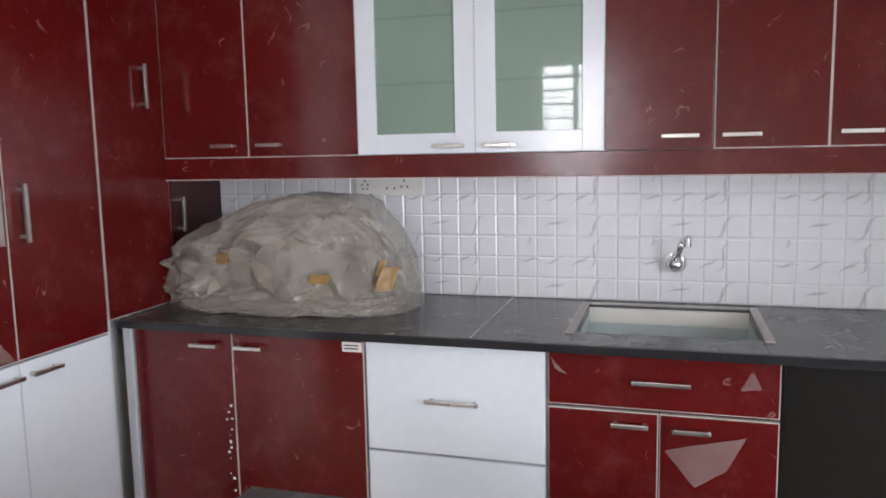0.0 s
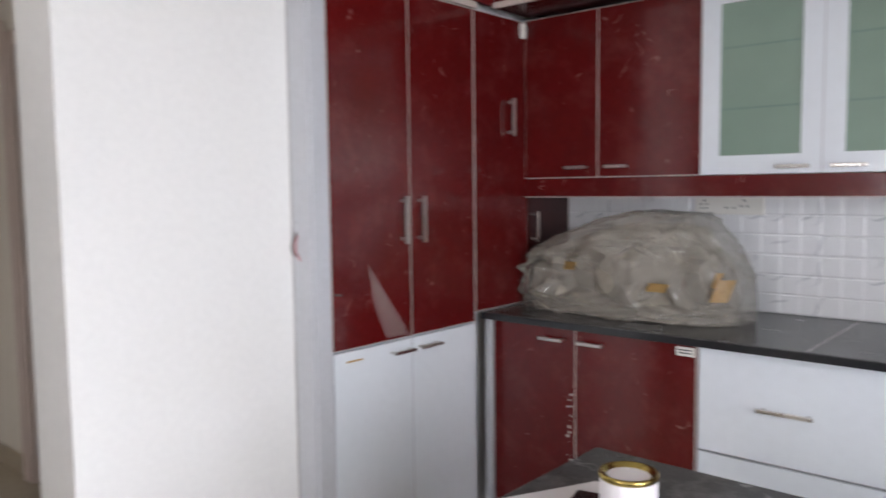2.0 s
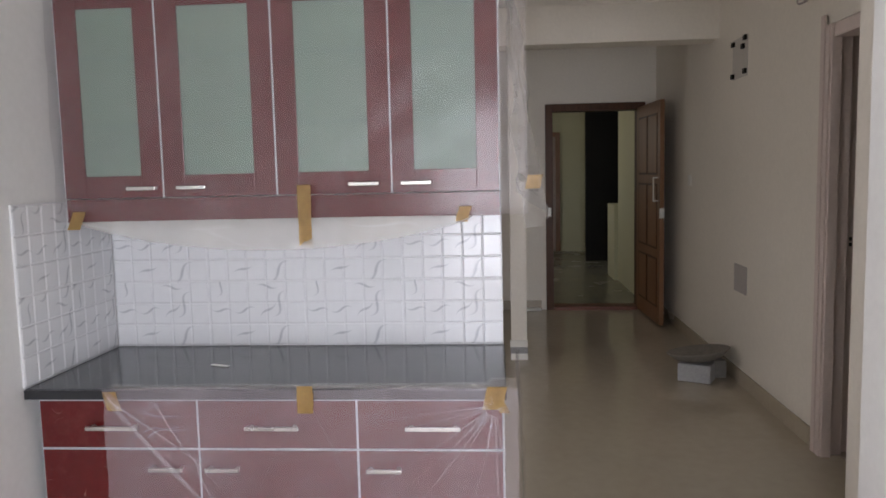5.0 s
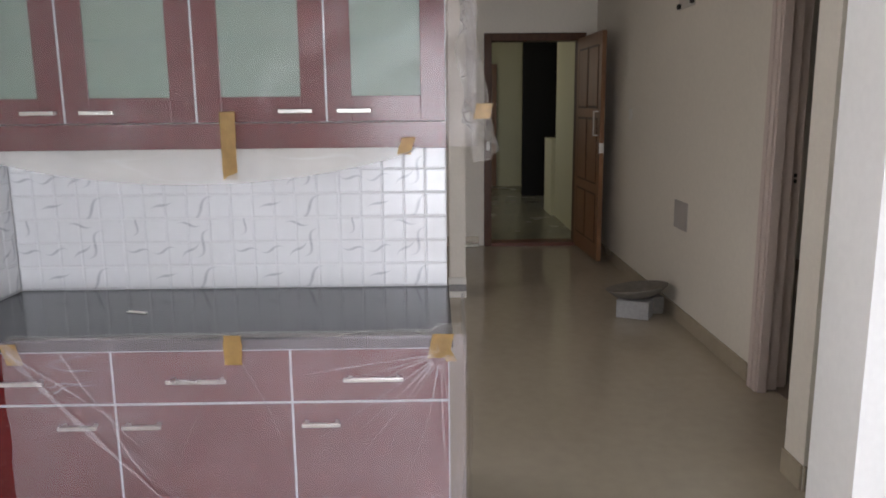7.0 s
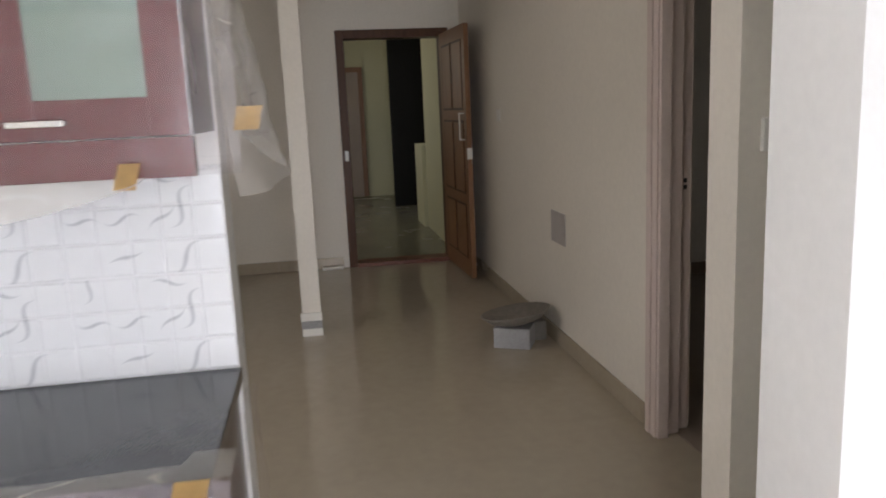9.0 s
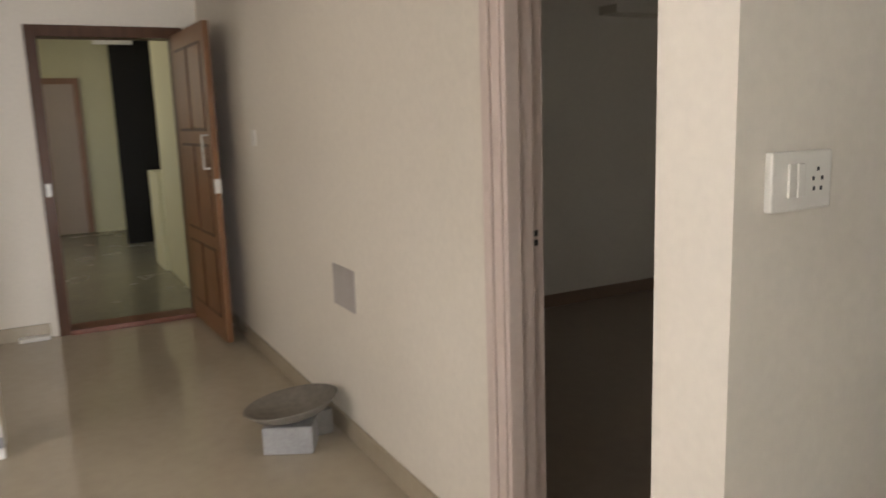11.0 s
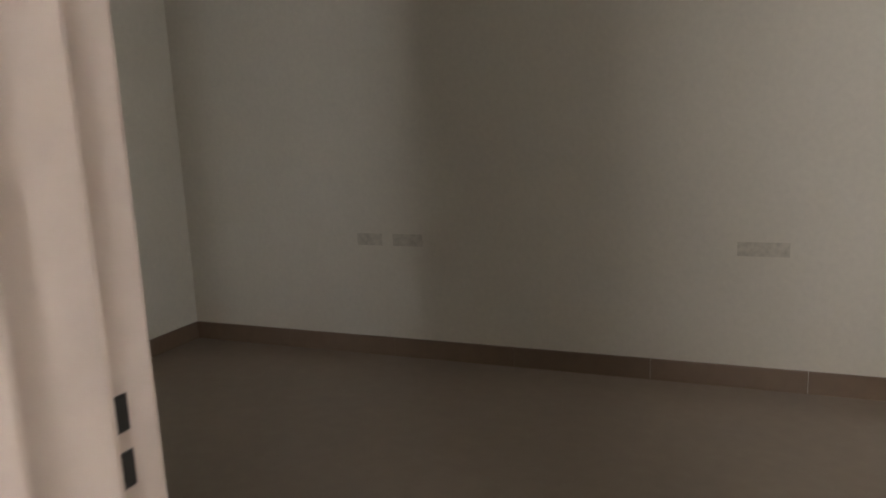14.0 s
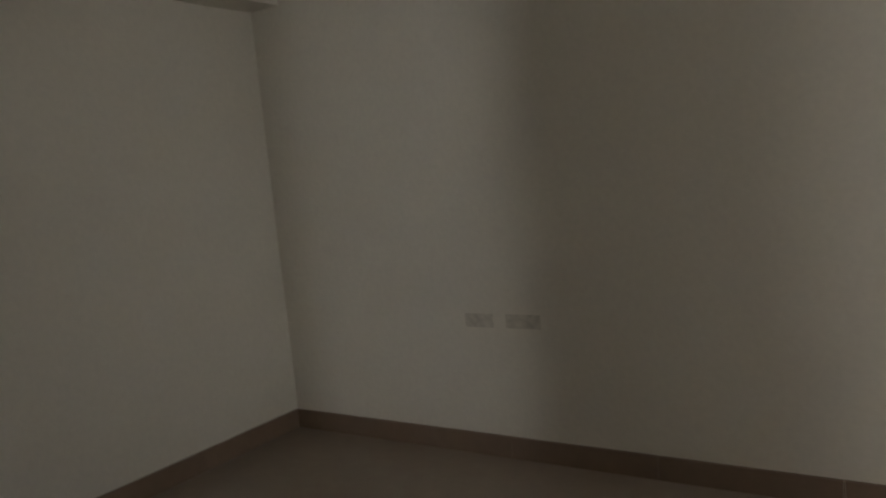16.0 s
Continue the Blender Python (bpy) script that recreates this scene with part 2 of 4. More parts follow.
STEEL = mat("brushed_steel", (0.62, 0.60, 0.56), 0.28, metal=1.0, grain=90, var=0.05, bump=0.03)
CHROME = mat("chrome", (0.85, 0.86, 0.87), 0.06, metal=1.0, grain=20, var=0.02, bump=0.0)
FROST = mat("frosted_green_glass", (0.22, 0.305, 0.245), 0.025, grain=10, var=0.05, bump=0.0, big=1.5, coat=0.6)
# Copy of FROST with the wall unit's dimmer light put into its colour.
FROST_DULL = mat("dimmed_green_glass", (0.17, 0.245, 0.195), 0.38, grain=10, var=0.05, bump=0.0, big=1.5)
SHELFLINE = mat("shelf_edge_behind_glass", (0.14, 0.22, 0.18), 0.3, grain=10, var=0.1, bump=0.0)
TILE = veined(mat("white_marbled_ceramic", (0.78, 0.78, 0.78), 0.12, grain=20, var=0.03, bump=0.02), 0.092)
lines(RED, 9.0, 0.8, 0.012, 0.60, 0.70, 0.4, (0.5, 0.28, 0.26))
lines(GRANITE, 6.0, 1.5, 0.02, 0.52, 0.62, 0.5, (0.35, 0.34, 0.33))
GROUT = mat("white_grout", (0.76, 0.76, 0.76), 0.7, grain=90, var=0.08, bump=0.1)
WOODDOOR = wood("teak_door", (0.13, 0.055, 0.02), (0.32, 0.15, 0.06))
WOODFRAME = wood("dark_wood_frame", (0.05, 0.02, 0.01), (0.13, 0.06, 0.03))
PINKJAMB = mat("primer_painted_jamb", (0.62, 0.52, 0.47), 0.5, grain=50, var=0.06, bump=0.1)
# Black for bars and bolts, and for darkness inside the bay and lift.
BLACK = mat("black_paint_and_void_dark", (0.012, 0.011, 0.009), 0.5, grain=30, var=0.2, bump=0.05)
PLASTIC = mat("white_switch_plastic", (0.76, 0.74, 0.68), 0.3, grain=30, var=0.02, bump=0.0)
DARKPLASTIC = mat("dark_socket_hole", (0.03, 0.03, 0.03), 0.6, grain=30, var=0.1, bump=0.0)
GREYPATCH = mat("grey_cover_plate", (0.42, 0.39, 0.37), 0.5, grain=30, var=0.08, bump=0.05)
SOCKETBOX = mat("mortar_filled_box", (0.60, 0.56, 0.485), 0.7, grain=40, var=0.25, bump=0.3, big=14)
CONCRETE = mat("cement_brick", (0.33, 0.325, 0.32), 0.85, grain=70, var=0.2, bump=0.5, dust=0.2, dust_color=(0.5, 0.49, 0.48))
# Cement-stained pan; its dark tone also serves as shadow on the rear block.
PAN = mat("cement_stained_pan_shaded_brick", (0.20, 0.18, 0.155), 0.7, grain=35, var=0.25, bump=0.4, dust=0.4, dust_color=(0.3, 0.28, 0.25))
BRASS = mat("gold_lacquered_tin", (0.48, 0.36, 0.11), 0.25, metal=1.0, grain=30, var=0.08, bump=0.03)
CANPAPER = mat("white_can_label", (0.78, 0.74, 0.74), 0.4, grain=25, var=0.06, bump=0.03, dust=0.35, dust_color=(0.75, 0.45, 0.5))
TAPE = mat("brown_packing_tape", (0.52, 0.33, 0.12), 0.3, grain=40, var=0.2, bump=0.15)
PLASTIC_WRAP = film("clear_polythene", (0.56, 0.50, 0.50), 0.15, 3.0, 0.12)
LOWER_WRAP = film("milky_polythene", (0.66, 0.57, 0.60), 0.22, 3.4, 0.14)
FOLD = film("polythene_fold", (0.78, 0.72, 0.74), 0.22, 9.0, 0.15)
FLAP = film("loose_polythene", (0.66, 0.62, 0.56), 0.30, 5.0, 0.35)
HEM = film("hanging_polythene_hem", (0.60, 0.57, 0.52), 0.45, 4.0, 0.1)
SCRAP = film("peeled_film", (0.55, 0.40, 0.38), 0.30, 9, 0.2)
HEAP = film("crumpled_grey_polythene", (0.46, 0.425, 0.365), 0.42, 6.0, 0.2, 0.1)
# Same film with dust, its base colour darkened as shade inside the heap.
HEAP_INNER = mat("dusty_shaded_inner_polythene", (0.25, 0.225, 0.18), 0.3, grain=22, var=0.2, bump=0.1, big=7, dust=0.4, dust_color=(0.46, 0.43, 0.38))
# Grey of the cement smears, used too for the pantry's dark gap.
SEAM_CEMENT = mat("cement_and_seam_grey", (0.45, 0.42, 0.40), 0.5, grain=30, var=0.2, bump=0.05)
WIRE_RED = mat("red_wire", (0.45, 0.04, 0.05), 0.4, grain=30, var=0.1, bump=0.0)
WIRE_BLACK = mat("black_wire", (0.03, 0.03, 0.03), 0.4, grain=30, var=0.1, bump=0.0)
# Low specular keeps the blacked-in voids from catching light.
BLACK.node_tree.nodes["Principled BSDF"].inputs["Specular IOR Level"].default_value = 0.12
WOODFRAME.node_tree.nodes["Principled BSDF"].inputs["Specular IOR Level"].default_value = 0.2
GLASS = bpy.data.materials.new("window_glass")
GLASS.use_nodes = True
GLASS.node_tree.nodes["Principled BSDF"].inputs["Transmission Weight"].default_value = 1.0
GLASS.node_tree.nodes["Principled BSDF"].inputs["Roughness"].default_value = 0.0


# ---- building helpers ----
def thing(name, at, label, category, group="", kind=""):
    e = new(name)
    e.empty_display_size = 0.1
    e.location = at
    return tagged(e, label, category, group, kind)


def root_place(ob):
    p = Vector((0, 0, 0))
    while ob:
        p += ob.location
        ob = ob.parent
    return p


def part(name, bm, material, parent=None, label="", smooth=False):
    if parent:
        bmesh.ops.translate(bm, verts=bm.verts, vec=-root_place(parent))
    me = bpy.data.meshes.new(name)
    bm.to_mesh(me)
    bm.free()
    me.materials.append(material)
    if smooth:
        for p in me.polygons:
            p.use_smooth = True
    ob = new(name, me)
    if parent:
        ob.parent = parent
    if label:
        ob["label"] = label
    return ob


def solid(name, bm, material, label, category="", kind="", group="", smooth=False):
    return tagged(part(name, bm, material, None, "", smooth), label, category, group, kind)


def box(bm, x0, x1, y0, y1, z0, z1, bevel=0.0):
    c = bmesh.ops.create_cube(bm, size=1)
    m = Matrix.Translation(((x0 + x1) / 2, (y0 + y1) / 2, (z0 + z1) / 2)) @ Matrix.Diagonal((abs(x1 - x0), abs(y1 - y0), abs(z1 - z0), 1))
    bmesh.ops.transform(bm, matrix=m, verts=c["verts"])
    if bevel:
        es = list({e for v in c["verts"] for e in v.link_edges})
        bmesh.ops.bevel(bm, geom=es, offset=bevel, segments=2, affect="EDGES", profile=0.6)
    return bm


def one(*a, **k):
    return box(bmesh.new(), *a, **k)


def boxes(*rows, bevel=0.0):
    bm = bmesh.new()
    for r in rows:
        box(bm, *r, bevel=bevel)
    return bm


def tube(bm, a, b, r, seg=12, r2=None):
    a, b = Vector(a), Vector(b)
    c = bmesh.ops.create_cone(bm, cap_ends=True, segments=seg, radius1=r, radius2=r if r2 is None else r2, depth=(b - a).length)
    m = Matrix.Translation((a + b) / 2) @ (b - a).to_track_quat("Z", "Y").to_matrix().to_4x4()
    bmesh.ops.transform(bm, matrix=m, verts=c["verts"])
    return bm


def lathe(profile, at, seg=32):
    """A turned body: (radius, height) pairs about an upright axis."""
    bm = bmesh.new()
    rings = []
    for r, h in profile:
        if r < 1e-6:
            rings.append([bm.verts.new((at[0], at[1], at[2] + h))])
        else:
            rings.append([bm.verts.new((at[0] + r * math.cos(2 * math.pi * i / seg), at[1] + r * math.sin(2 * math.pi * i / seg), at[2] + h)) for i in range(seg)])
    for a, b in zip(rings, rings[1:]):
        for i in range(seg):
            j = (i + 1) % seg
            if len(a) == 1:
                bm.faces.new((a[0], b[j], b[i])) if len(b) > 1 else None
            elif len(b) == 1:
                bm.faces.new((a[i], a[j], b[0]))
            else:
                bm.faces.new((a[i], a[j], b[j], b[i]))
    bmesh.ops.recalc_face_normals(bm, faces=bm.faces)
    return bm


class Face:
    """An upright plane that fronts are hung on: u along it to the right, d out of it, w up."""

    def __init__(self, way, place):
        self.way, self.place = way, place

    def box(self, bm, u0, u1, d0, d1, w0, w1, bevel=0.0):
        if self.way == "south":
            return box(bm, u0, u1, self.place - d1, self.place - d0, w0, w1, bevel)
        return box(bm, self.place + d0, self.place + d1, u0, u1, w0, w1, bevel)

    def at(self, u, d, w):
        return (u, self.place - d, w) if self.way == "south" else (self.place + d, u, w)


def handle(f, parent, u, w, length, d, upright=False):
    bm = bmesh.new()
    h = length / 2
    if upright:
        f.box(bm, u - 0.006, u + 0.006, d + 0.022, d + 0.032, w - h, w + h, 0.002)
        for s in (-0.8, 0.8):
            f.box(bm, u - 0.004, u + 0.004, d, d + 0.024, w + s * h - 0.005, w + s * h + 0.005)
    else:
        f.box(bm, u - h, u + h, d + 0.022, d + 0.032, w - 0.006, w + 0.006, 0.002)
        for s in (-0.8, 0.8):
            f.box(bm, u + s * h - 0.005, u + s * h + 0.005, d, d + 0.024, w - 0.004, w + 0.004)
    return part("handle", bm, STEEL, parent, "brushed steel bar handle")


def front(f, parent, u0, u1, w0, w1, material, band, name="door", label="", grip=None):
    """A flat door or drawer front with a pale edge band, and its bar handle: grip = (u, w, length, upright)."""
    bm = bmesh.new()
    f.box(bm, u0 + 0.0035, u1 - 0.0035, 0.004, 0.020, w0 + 0.0035, w1 - 0.0035, 0.001)
    d = part(name, bm, material, parent, label)
    bm = bmesh.new()
    f.box(bm, u0 + 0.0005, u1 - 0.0005, 0.003, 0.0175, w0 + 0.0005, w1 - 0.0005)
    part("edge_band", bm, band, d)
    if grip:
        handle(f, d, grip[0], grip[1], grip[2], 0.02, grip[3])
    return d


def glazed(f, parent, u0, u1, w0, w1, stile, material, band, grip, pane):
    """A framed door with a frosted green pane and the shelf lines behind it."""
    bm = bmesh.new()
    f.box(bm, u0 + 0.002, u0 + stile, 0.004, 0.022, w0 + 0.002, w1 - 0.002, 0.0015)
    f.box(bm, u1 - stile, u1 - 0.002, 0.004, 0.022, w0 + 0.002, w1 - 0.002, 0.0015)
    f.box(bm, u0 + stile, u1 - stile, 0.004, 0.0215, w0 + 0.002, w0 + stile, 0.0015)
    f.box(bm, u0 + stile, u1 - stile, 0.004, 0.0215, w1 - stile, w1 - 0.002, 0.0015)
    d = part("door", bm, material, parent, "framed door with frosted green glass")
    bm = bmesh.new()
    f.box(bm, u0 + stile - 0.004, u1 - stile + 0.004, 0.010, 0.015, w0 + stile - 0.004, w1 - stile + 0.004)
    part("glass_pane", bm, pane, d, "frosted pale green glass")
    for k in (0.30, 0.62):
        z = w0 + (w1 - w0) * k + 0.03
        bm = bmesh.new()
        f.box(bm, u0 + stile, u1 - stile, 0.0148, 0.0156, z - 0.004, z + 0.004)
        part("shelf_edge", bm, SHELFLINE, d)
    bm = bmesh.new()
    f.box(bm, u0, u0 + 0.0025, 0.003, 0.0225, w0, w1)
    part("edge_band", bm, band, d)
    part("edge_band", f.box(bmesh.new(), u1 - 0.0025, u1, 0.003, 0.0225, w0, w1), band, d)
    handle(f, d, grip[0], grip[1], grip[2], 0.022, False)
    return d


TOP = 2.85
# ---- floors and ceilings ----
solid("floor", one(-7.3, 2.6, -2.6, 3.3, -0.12, 0), FLOOR, "glossy beige vitrified tile floor with faint dust", "floor", "structure")
solid("bedroom_floor", one(-5.95, -0.8, 1.632, 4.9, -0.11, 0.004), BEDFLOOR, "dull brown tiled bedroom floor", "floor", "structure")
solid("lobby_floor", one(-13.2, -7.3, -2.6, 3.3, -0.12, -0.01), mat("lobby_stone", (0.24, 0.23, 0.18), 0.25, grain=20, var=0.15, bump=0.02), "grey green stone floor of the lobby", "floor", "structure")
solid("ceiling", one(-7.3, 2.6, -2.6, 4.9, TOP, TOP + 0.12), CEILING, "white painted plaster ceiling", "ceiling", "structure")
solid("lobby_ceiling", one(-13.2, -7.3, -2.6, 3.3, 2.75, 2.87), CEILING, "white painted lobby ceiling", "ceiling", "structure")


# ---- walls ----
def wall(name, rows, material=PLASTER, label="cream painted plaster wall"):
    return solid(name, boxes(*rows), material, label, "wall", "structure")


wall("wall_kitchen_north", [(-1.42, 2.6, 3.175, 3.32, 0, TOP)], PARTITION, "white plaster wall behind the kitchen")
wall("wall_partition", [(-1.425, -1.20, 0.967, 3.175, 0, TOP)], PARTITION, "white painted partition wall ending in a square corner")
wall("wall_east", [(2.5, 2.7, -1.75, -0.75, 0, TOP), (2.5, 2.7, 1.45, 3.175, 0, TOP), (2.5, 2.7, -0.75, 1.45, 2.35, TOP), (2.5, 2.7, -0.75, 1.45, 0, 0.15)], PARTITION, "white plaster wall with a wide balcony window")
wall("wall_south", [(-2.1, -0.5, -1.77, -1.57, 0, TOP), (0.10, 2.5, -1.77, -1.57, 0, TOP), (-0.5, 0.10, -1.77, -1.57, 0, 1.1), (-0.5, 0.10, -1.77, -1.57, 2.2, TOP)], PARTITION, "white plaster wall with a grilled window")
wall("wall_dining", [(-2.25, -2.108, -2.6, -0.04, 0, TOP)], PARTITION, "short plaster wall behind the crockery unit")
wall("beam_opening", [(-2.25, -2.1, -0.04, 1.285, 2.08, TOP)], PLASTER, "cream plaster beam over the hall opening")
wall("wall_switch", [(-2.211, -2.055, 1.285, 3.175, 0, TOP)], PLASTER, "cream plaster pier beside the bedroom door")
wall("wall_passage_end", [(-2.055, -1.425, 3.05, 3.175, 0, TOP)])
wall("wall_hall_north", [(-7.155, -3.13, 1.545, 1.72, 0, TOP), (-3.13, -2.211, 1.545, 1.72, 2.12, TOP), (-2.30, -2.211, 1.545, 1.94, 0, 2.12)])
wall("wall_entrance", [(-7.30, -7.155, -2.6, 0.44, 0, TOP), (-7.30, -7.155, 1.43, 1.72, 0, TOP), (-7.30, -7.155, 0.44, 1.43, 2.11, TOP)])
# Unseen wall that closes the dark side area and holds the added window.
wall("wall_hall_south", [(-7.155, -3.85, -2.75, -2.6, 0, TOP), (-2.35, -2.25, -2.75, -2.6, 0, TOP), (-3.85, -2.35, -2.75, -2.6, 0, 0.85), (-3.85, -2.35, -2.75, -2.6, 2.15, TOP)])
wall("pillar_hall", [(-5.25, -5.03, 0.03, 0.15, 0, TOP)], PLASTER, "slim cream plaster pier in the hall")
wall("beam_hall", [(-5.20, -4.95, 0.15, 1.545, 2.37, TOP), (-5.20, -4.95, -2.6, 0.03, 2.37, TOP)], PLASTER, "cream plaster ceiling beam across the hall")
wall("wall_bedroom_west", [(-5.95, -5.81, 1.72, 4.75, 0, TOP)], PLASTER)
wall("wall_bedroom_north", [(-5.95, -0.8, 4.75, 4.9, 0, TOP)], PLASTER)
# The next two bedroom walls are unseen, added round the fill window.
wall("wall_bedroom_south", [(-2.055, -0.8, 3.32, 3.45, 0, TOP)], PLASTER)
wall("wall_bedroom_east", [(-0.95, -0.8, 3.45, 3.55, 0, TOP), (-0.95, -0.8, 4.55, 4.75, 0, TOP), (-0.95, -0.8, 3.55, 4.55, 0, 0.9), (-0.95, -0.8, 3.55, 4.55, 2.1, TOP)], PLASTER)
wall("wall_lobby_west", [(-13.2, -13.0, -2.6, 3.3, -0.1, 2.75)], LOBBY, "pale yellow lobby wall")
wall("wall_lobby_north", [(-9.3, -7.3, 1.50, 1.65, -0.1, 2.75), (-13.0, -9.3, 3.1, 3.3, -0.1, 2.75)], LOBBY, "pale yellow lobby wall")
wall("wall_lobby_parapet", [(-9.9, -9.3, 1.45, 1.60, -0.1, 0.98)], LOBBY, "low pale yellow parapet wall in the lobby")
# Unseen wall; the opening is made up to let the lobby fill in.
wall("wall_lobby_south", [(-13.0, -11.1, -1.3, -1.1, -0.1, 2.75), (-8.9, -7.3, -1.3, -1.1, -0.1, 2.75), (-11.1, -8.9, -1.3, -1.1, -0.1, 1.3), (-11.1, -8.9, -1.3, -1.1, 2.6, 2.75)], LOBBY, "unseen pale yellow lobby wall, its opening added for light")


def skirting(name, rows, material=SKIRT):
    s = thing(name, (0, 0, 0), "low glossy beige tile skirting" if material is SKIRT else "low brown tile skirting", "skirting", kind="structure")
    for x0, x1, y0, y1 in rows:
        n = max(1, round(max(x1 - x0, y1 - y0) / 0.6))
        for i in range(n):
            if x1 - x0 > y1 - y0:
                a, b = x0 + (x1 - x0) * i / n, x0 + (x1 - x0) * (i + 1) / n
                part("skirting_tile", one(a + 0.001, b - 0.001, y0, y1, 0.001, 0.1, bevel=0.002), material, s)
            else:
                a, b = y0 + (y1 - y0) * i / n, y0 + (y1 - y0) * (i + 1) / n
                part("skirting_tile", one(x0, x1, a + 0.001, b - 0.001, 0.001, 0.1, bevel=0.002), material, s)
    return s


skirting("baseboard_hall", [(-7.14, -3.19, 1.533, 1.545), (-7.155, -7.143, -2.6, 0.38), (-2.211, -2.055, 1.273, 1.285), (-2.055, -2.043, 1.285, 3.05), (-1.437, -1.425, 0.98, 3.05)])
skirting("baseboard_partition", [(-1.425, -1.2, 0.955, 0.967)])
skirting("baseboard_bedroom", [(-5.81, -2.0, 4.738, 4.75), (-5.81, -5.798, 1.72, 4.738)], BEDSKIRT)


# ---- windows that light the place ----
def window(name, f0, f1, bars, glass_box, label):
    w = thing(name, (0, 0, 0), label, "window", kind="structure")
    part("window_frame", boxes(*f0, bevel=0.003), WHITE, w, "white painted frame")
    for b in f1:
        part("mullion", one(*b, bevel=0.002), WHITE, w)
    for b in bars:
        part("grille_bar", one(*b), BLACK, w)
    g = part("pane", one(*glass_box), GLASS, w)
    g.visible_shadow = False
    return w


window("window_1", [(-0.5, -0.46, -1.70, -1.64, 1.1, 2.2), (0.06, 0.10, -1.70, -1.64, 1.1, 2.2), (-0.46, 0.06, -1.70, -1.64, 1.1, 1.14), (-0.46, 0.06, -1.70, -1.64, 2.16, 2.2)],
       [(-0.19, -0.15, -1.69, -1.65, 1.14, 2.16)],
       [(-0.46, 0.06, -1.745, -1.735, 1.2 + 0.125 * i, 1.218 + 0.125 * i) for i in range(8)], (-0.46, 0.06, -1.672, -1.668, 1.14, 2.16), "white framed window with a horizontal bar grille")
window("window_2", [(2.56, 2.62, -0.75, -0.70, 0.15, 2.35), (2.56, 2.62, 1.40, 1.45, 0.15, 2.35), (2.56, 2.62, -0.70, 1.40, 0.15, 0.21), (2.56, 2.62, -0.70, 1.40, 2.29, 2.35)],
       [(2.57, 2.61, 0.32, 0.38, 0.21, 2.29)], [], (2.588, 2.592, -0.70, 1.40, 0.21, 2.29), "wide white framed balcony window")
# Unseen window that goes with the bedroom fill lamp.
window("fill_window_3", [(-0.9, -0.85, 3.55, 3.6, 0.9, 2.1), (-0.9, -0.85, 4.5, 4.55, 0.9, 2.1), (-0.9, -0.85, 3.6, 4.5, 0.9, 0.95), (-0.9, -0.85, 3.6, 4.5, 2.05, 2.1)],
       [(-0.89, -0.86, 4.03, 4.07, 0.95, 2.05)], [], (-0.877, -0.873, 3.6, 4.5, 0.95, 2.05), "unseen white framed bedroom window, added for light")
# Unseen window, placed around the hall fill lamp.
window("fill_window_4", [(-3.85, -3.80, -2.68, -2.62, 0.85, 2.15), (-2.40, -2.35, -2.68, -2.62, 0.85, 2.15), (-3.80, -2.40, -2.68, -2.62, 0.85, 0.9), (-3.80, -2.40, -2.68, -2.62, 2.1, 2.15)],
       [(-3.12, -3.08, -2.67, -2.63, 0.9, 2.1)], [], (-3.80, -2.40, -2.652, -2.648, 0.9, 2.1), "unseen white framed hall window, added for light")
solid("ground", one(-60, 60, -60, 60, -3.2, -3.1), mat("yard_earth", (0.2, 0.18, 0.14), 0.9, grain=5, var=0.3, bump=0.4), "bare earth yard outside the house", "ground", "structure")

# ---- kitchen ----
KN = Face("south", 2.58)
UP = Face("south", 2.83)
TALL = Face("east", -1.12)

base = thing("base_cabinet", (-0.67, 2.86, 0), "red laminate base cabinet with two doors under the counter", "cabinet", "kitchen base units")
part("body", one(-1.10, -0.243, 2.58, 3.165, 0.1, 0.859), DARKRED, base)
part("plinth", one(-1.10, -0.243, 2.64, 2.66, 0.0, 0.1), WHITE, base)
part("side_strip", one(-1.118, -1.085, 2.555, 2.58, 0.02, 0.859, bevel=0.002), GREYEDGE, base, "grey aluminium corner strip")
front(KN, base, -1.078, -0.703, 0.12, 0.856, RED, EDGE, label="red laminate door with paint specks", grip=(-0.795, 0.812, 0.10, False))
front(KN, base, -0.703, -0.245, 0.12, 0.856, RED, EDGE, label="red laminate door", grip=(-0.632, 0.812, 0.10, False))
drawers = thing("drawer_unit", (0.037, 2.86, 0), "white laminate drawer unit under the counter", "cabinet", "kitchen base units")
part("body", one(-0.241, 0.315, 2.58, 3.165, 0.1, 0.859), WHITE, drawers)
part("plinth", one(-0.241, 0.315, 2.64, 2.66, 0.0, 0.1), WHITE, drawers)
front(KN, drawers, -0.239, 0.313, 0.512, 0.856, WHITE, GREYEDGE, "drawer_front", "white drawer front", grip=(0.037, 0.683, 0.165, False))
front(KN, drawers, -0.239, 0.313, 0.12, 0.508, WHITE, GREYEDGE, "drawer_front", "plain white drawer front")
sinkcab = thing("sink_cabinet", (0.625, 2.86, 0), "red laminate sink cabinet with a drawer and two doors", "cabinet", "kitchen base units")
part("body", boxes((0.317, 0.335, 2.58, 3.165, 0.1, 0.859), (0.915, 0.933, 2.58, 3.165, 0.1, 0.859), (0.335, 0.915, 2.58, 3.165, 0.1, 0.118), (0.335, 0.915, 2.58, 2.6, 0.118, 0.859)), DARKRED, sinkcab)
part("plinth", one(0.317, 0.933, 2.64, 2.66, 0.0, 0.1), WHITE, sinkcab)
front(KN, sinkcab, 0.319, 0.931, 0.70, 0.856, RED, EDGE, "drawer_front", "red drawer front with peeling film", grip=(0.628, 0.783, 0.155, False))
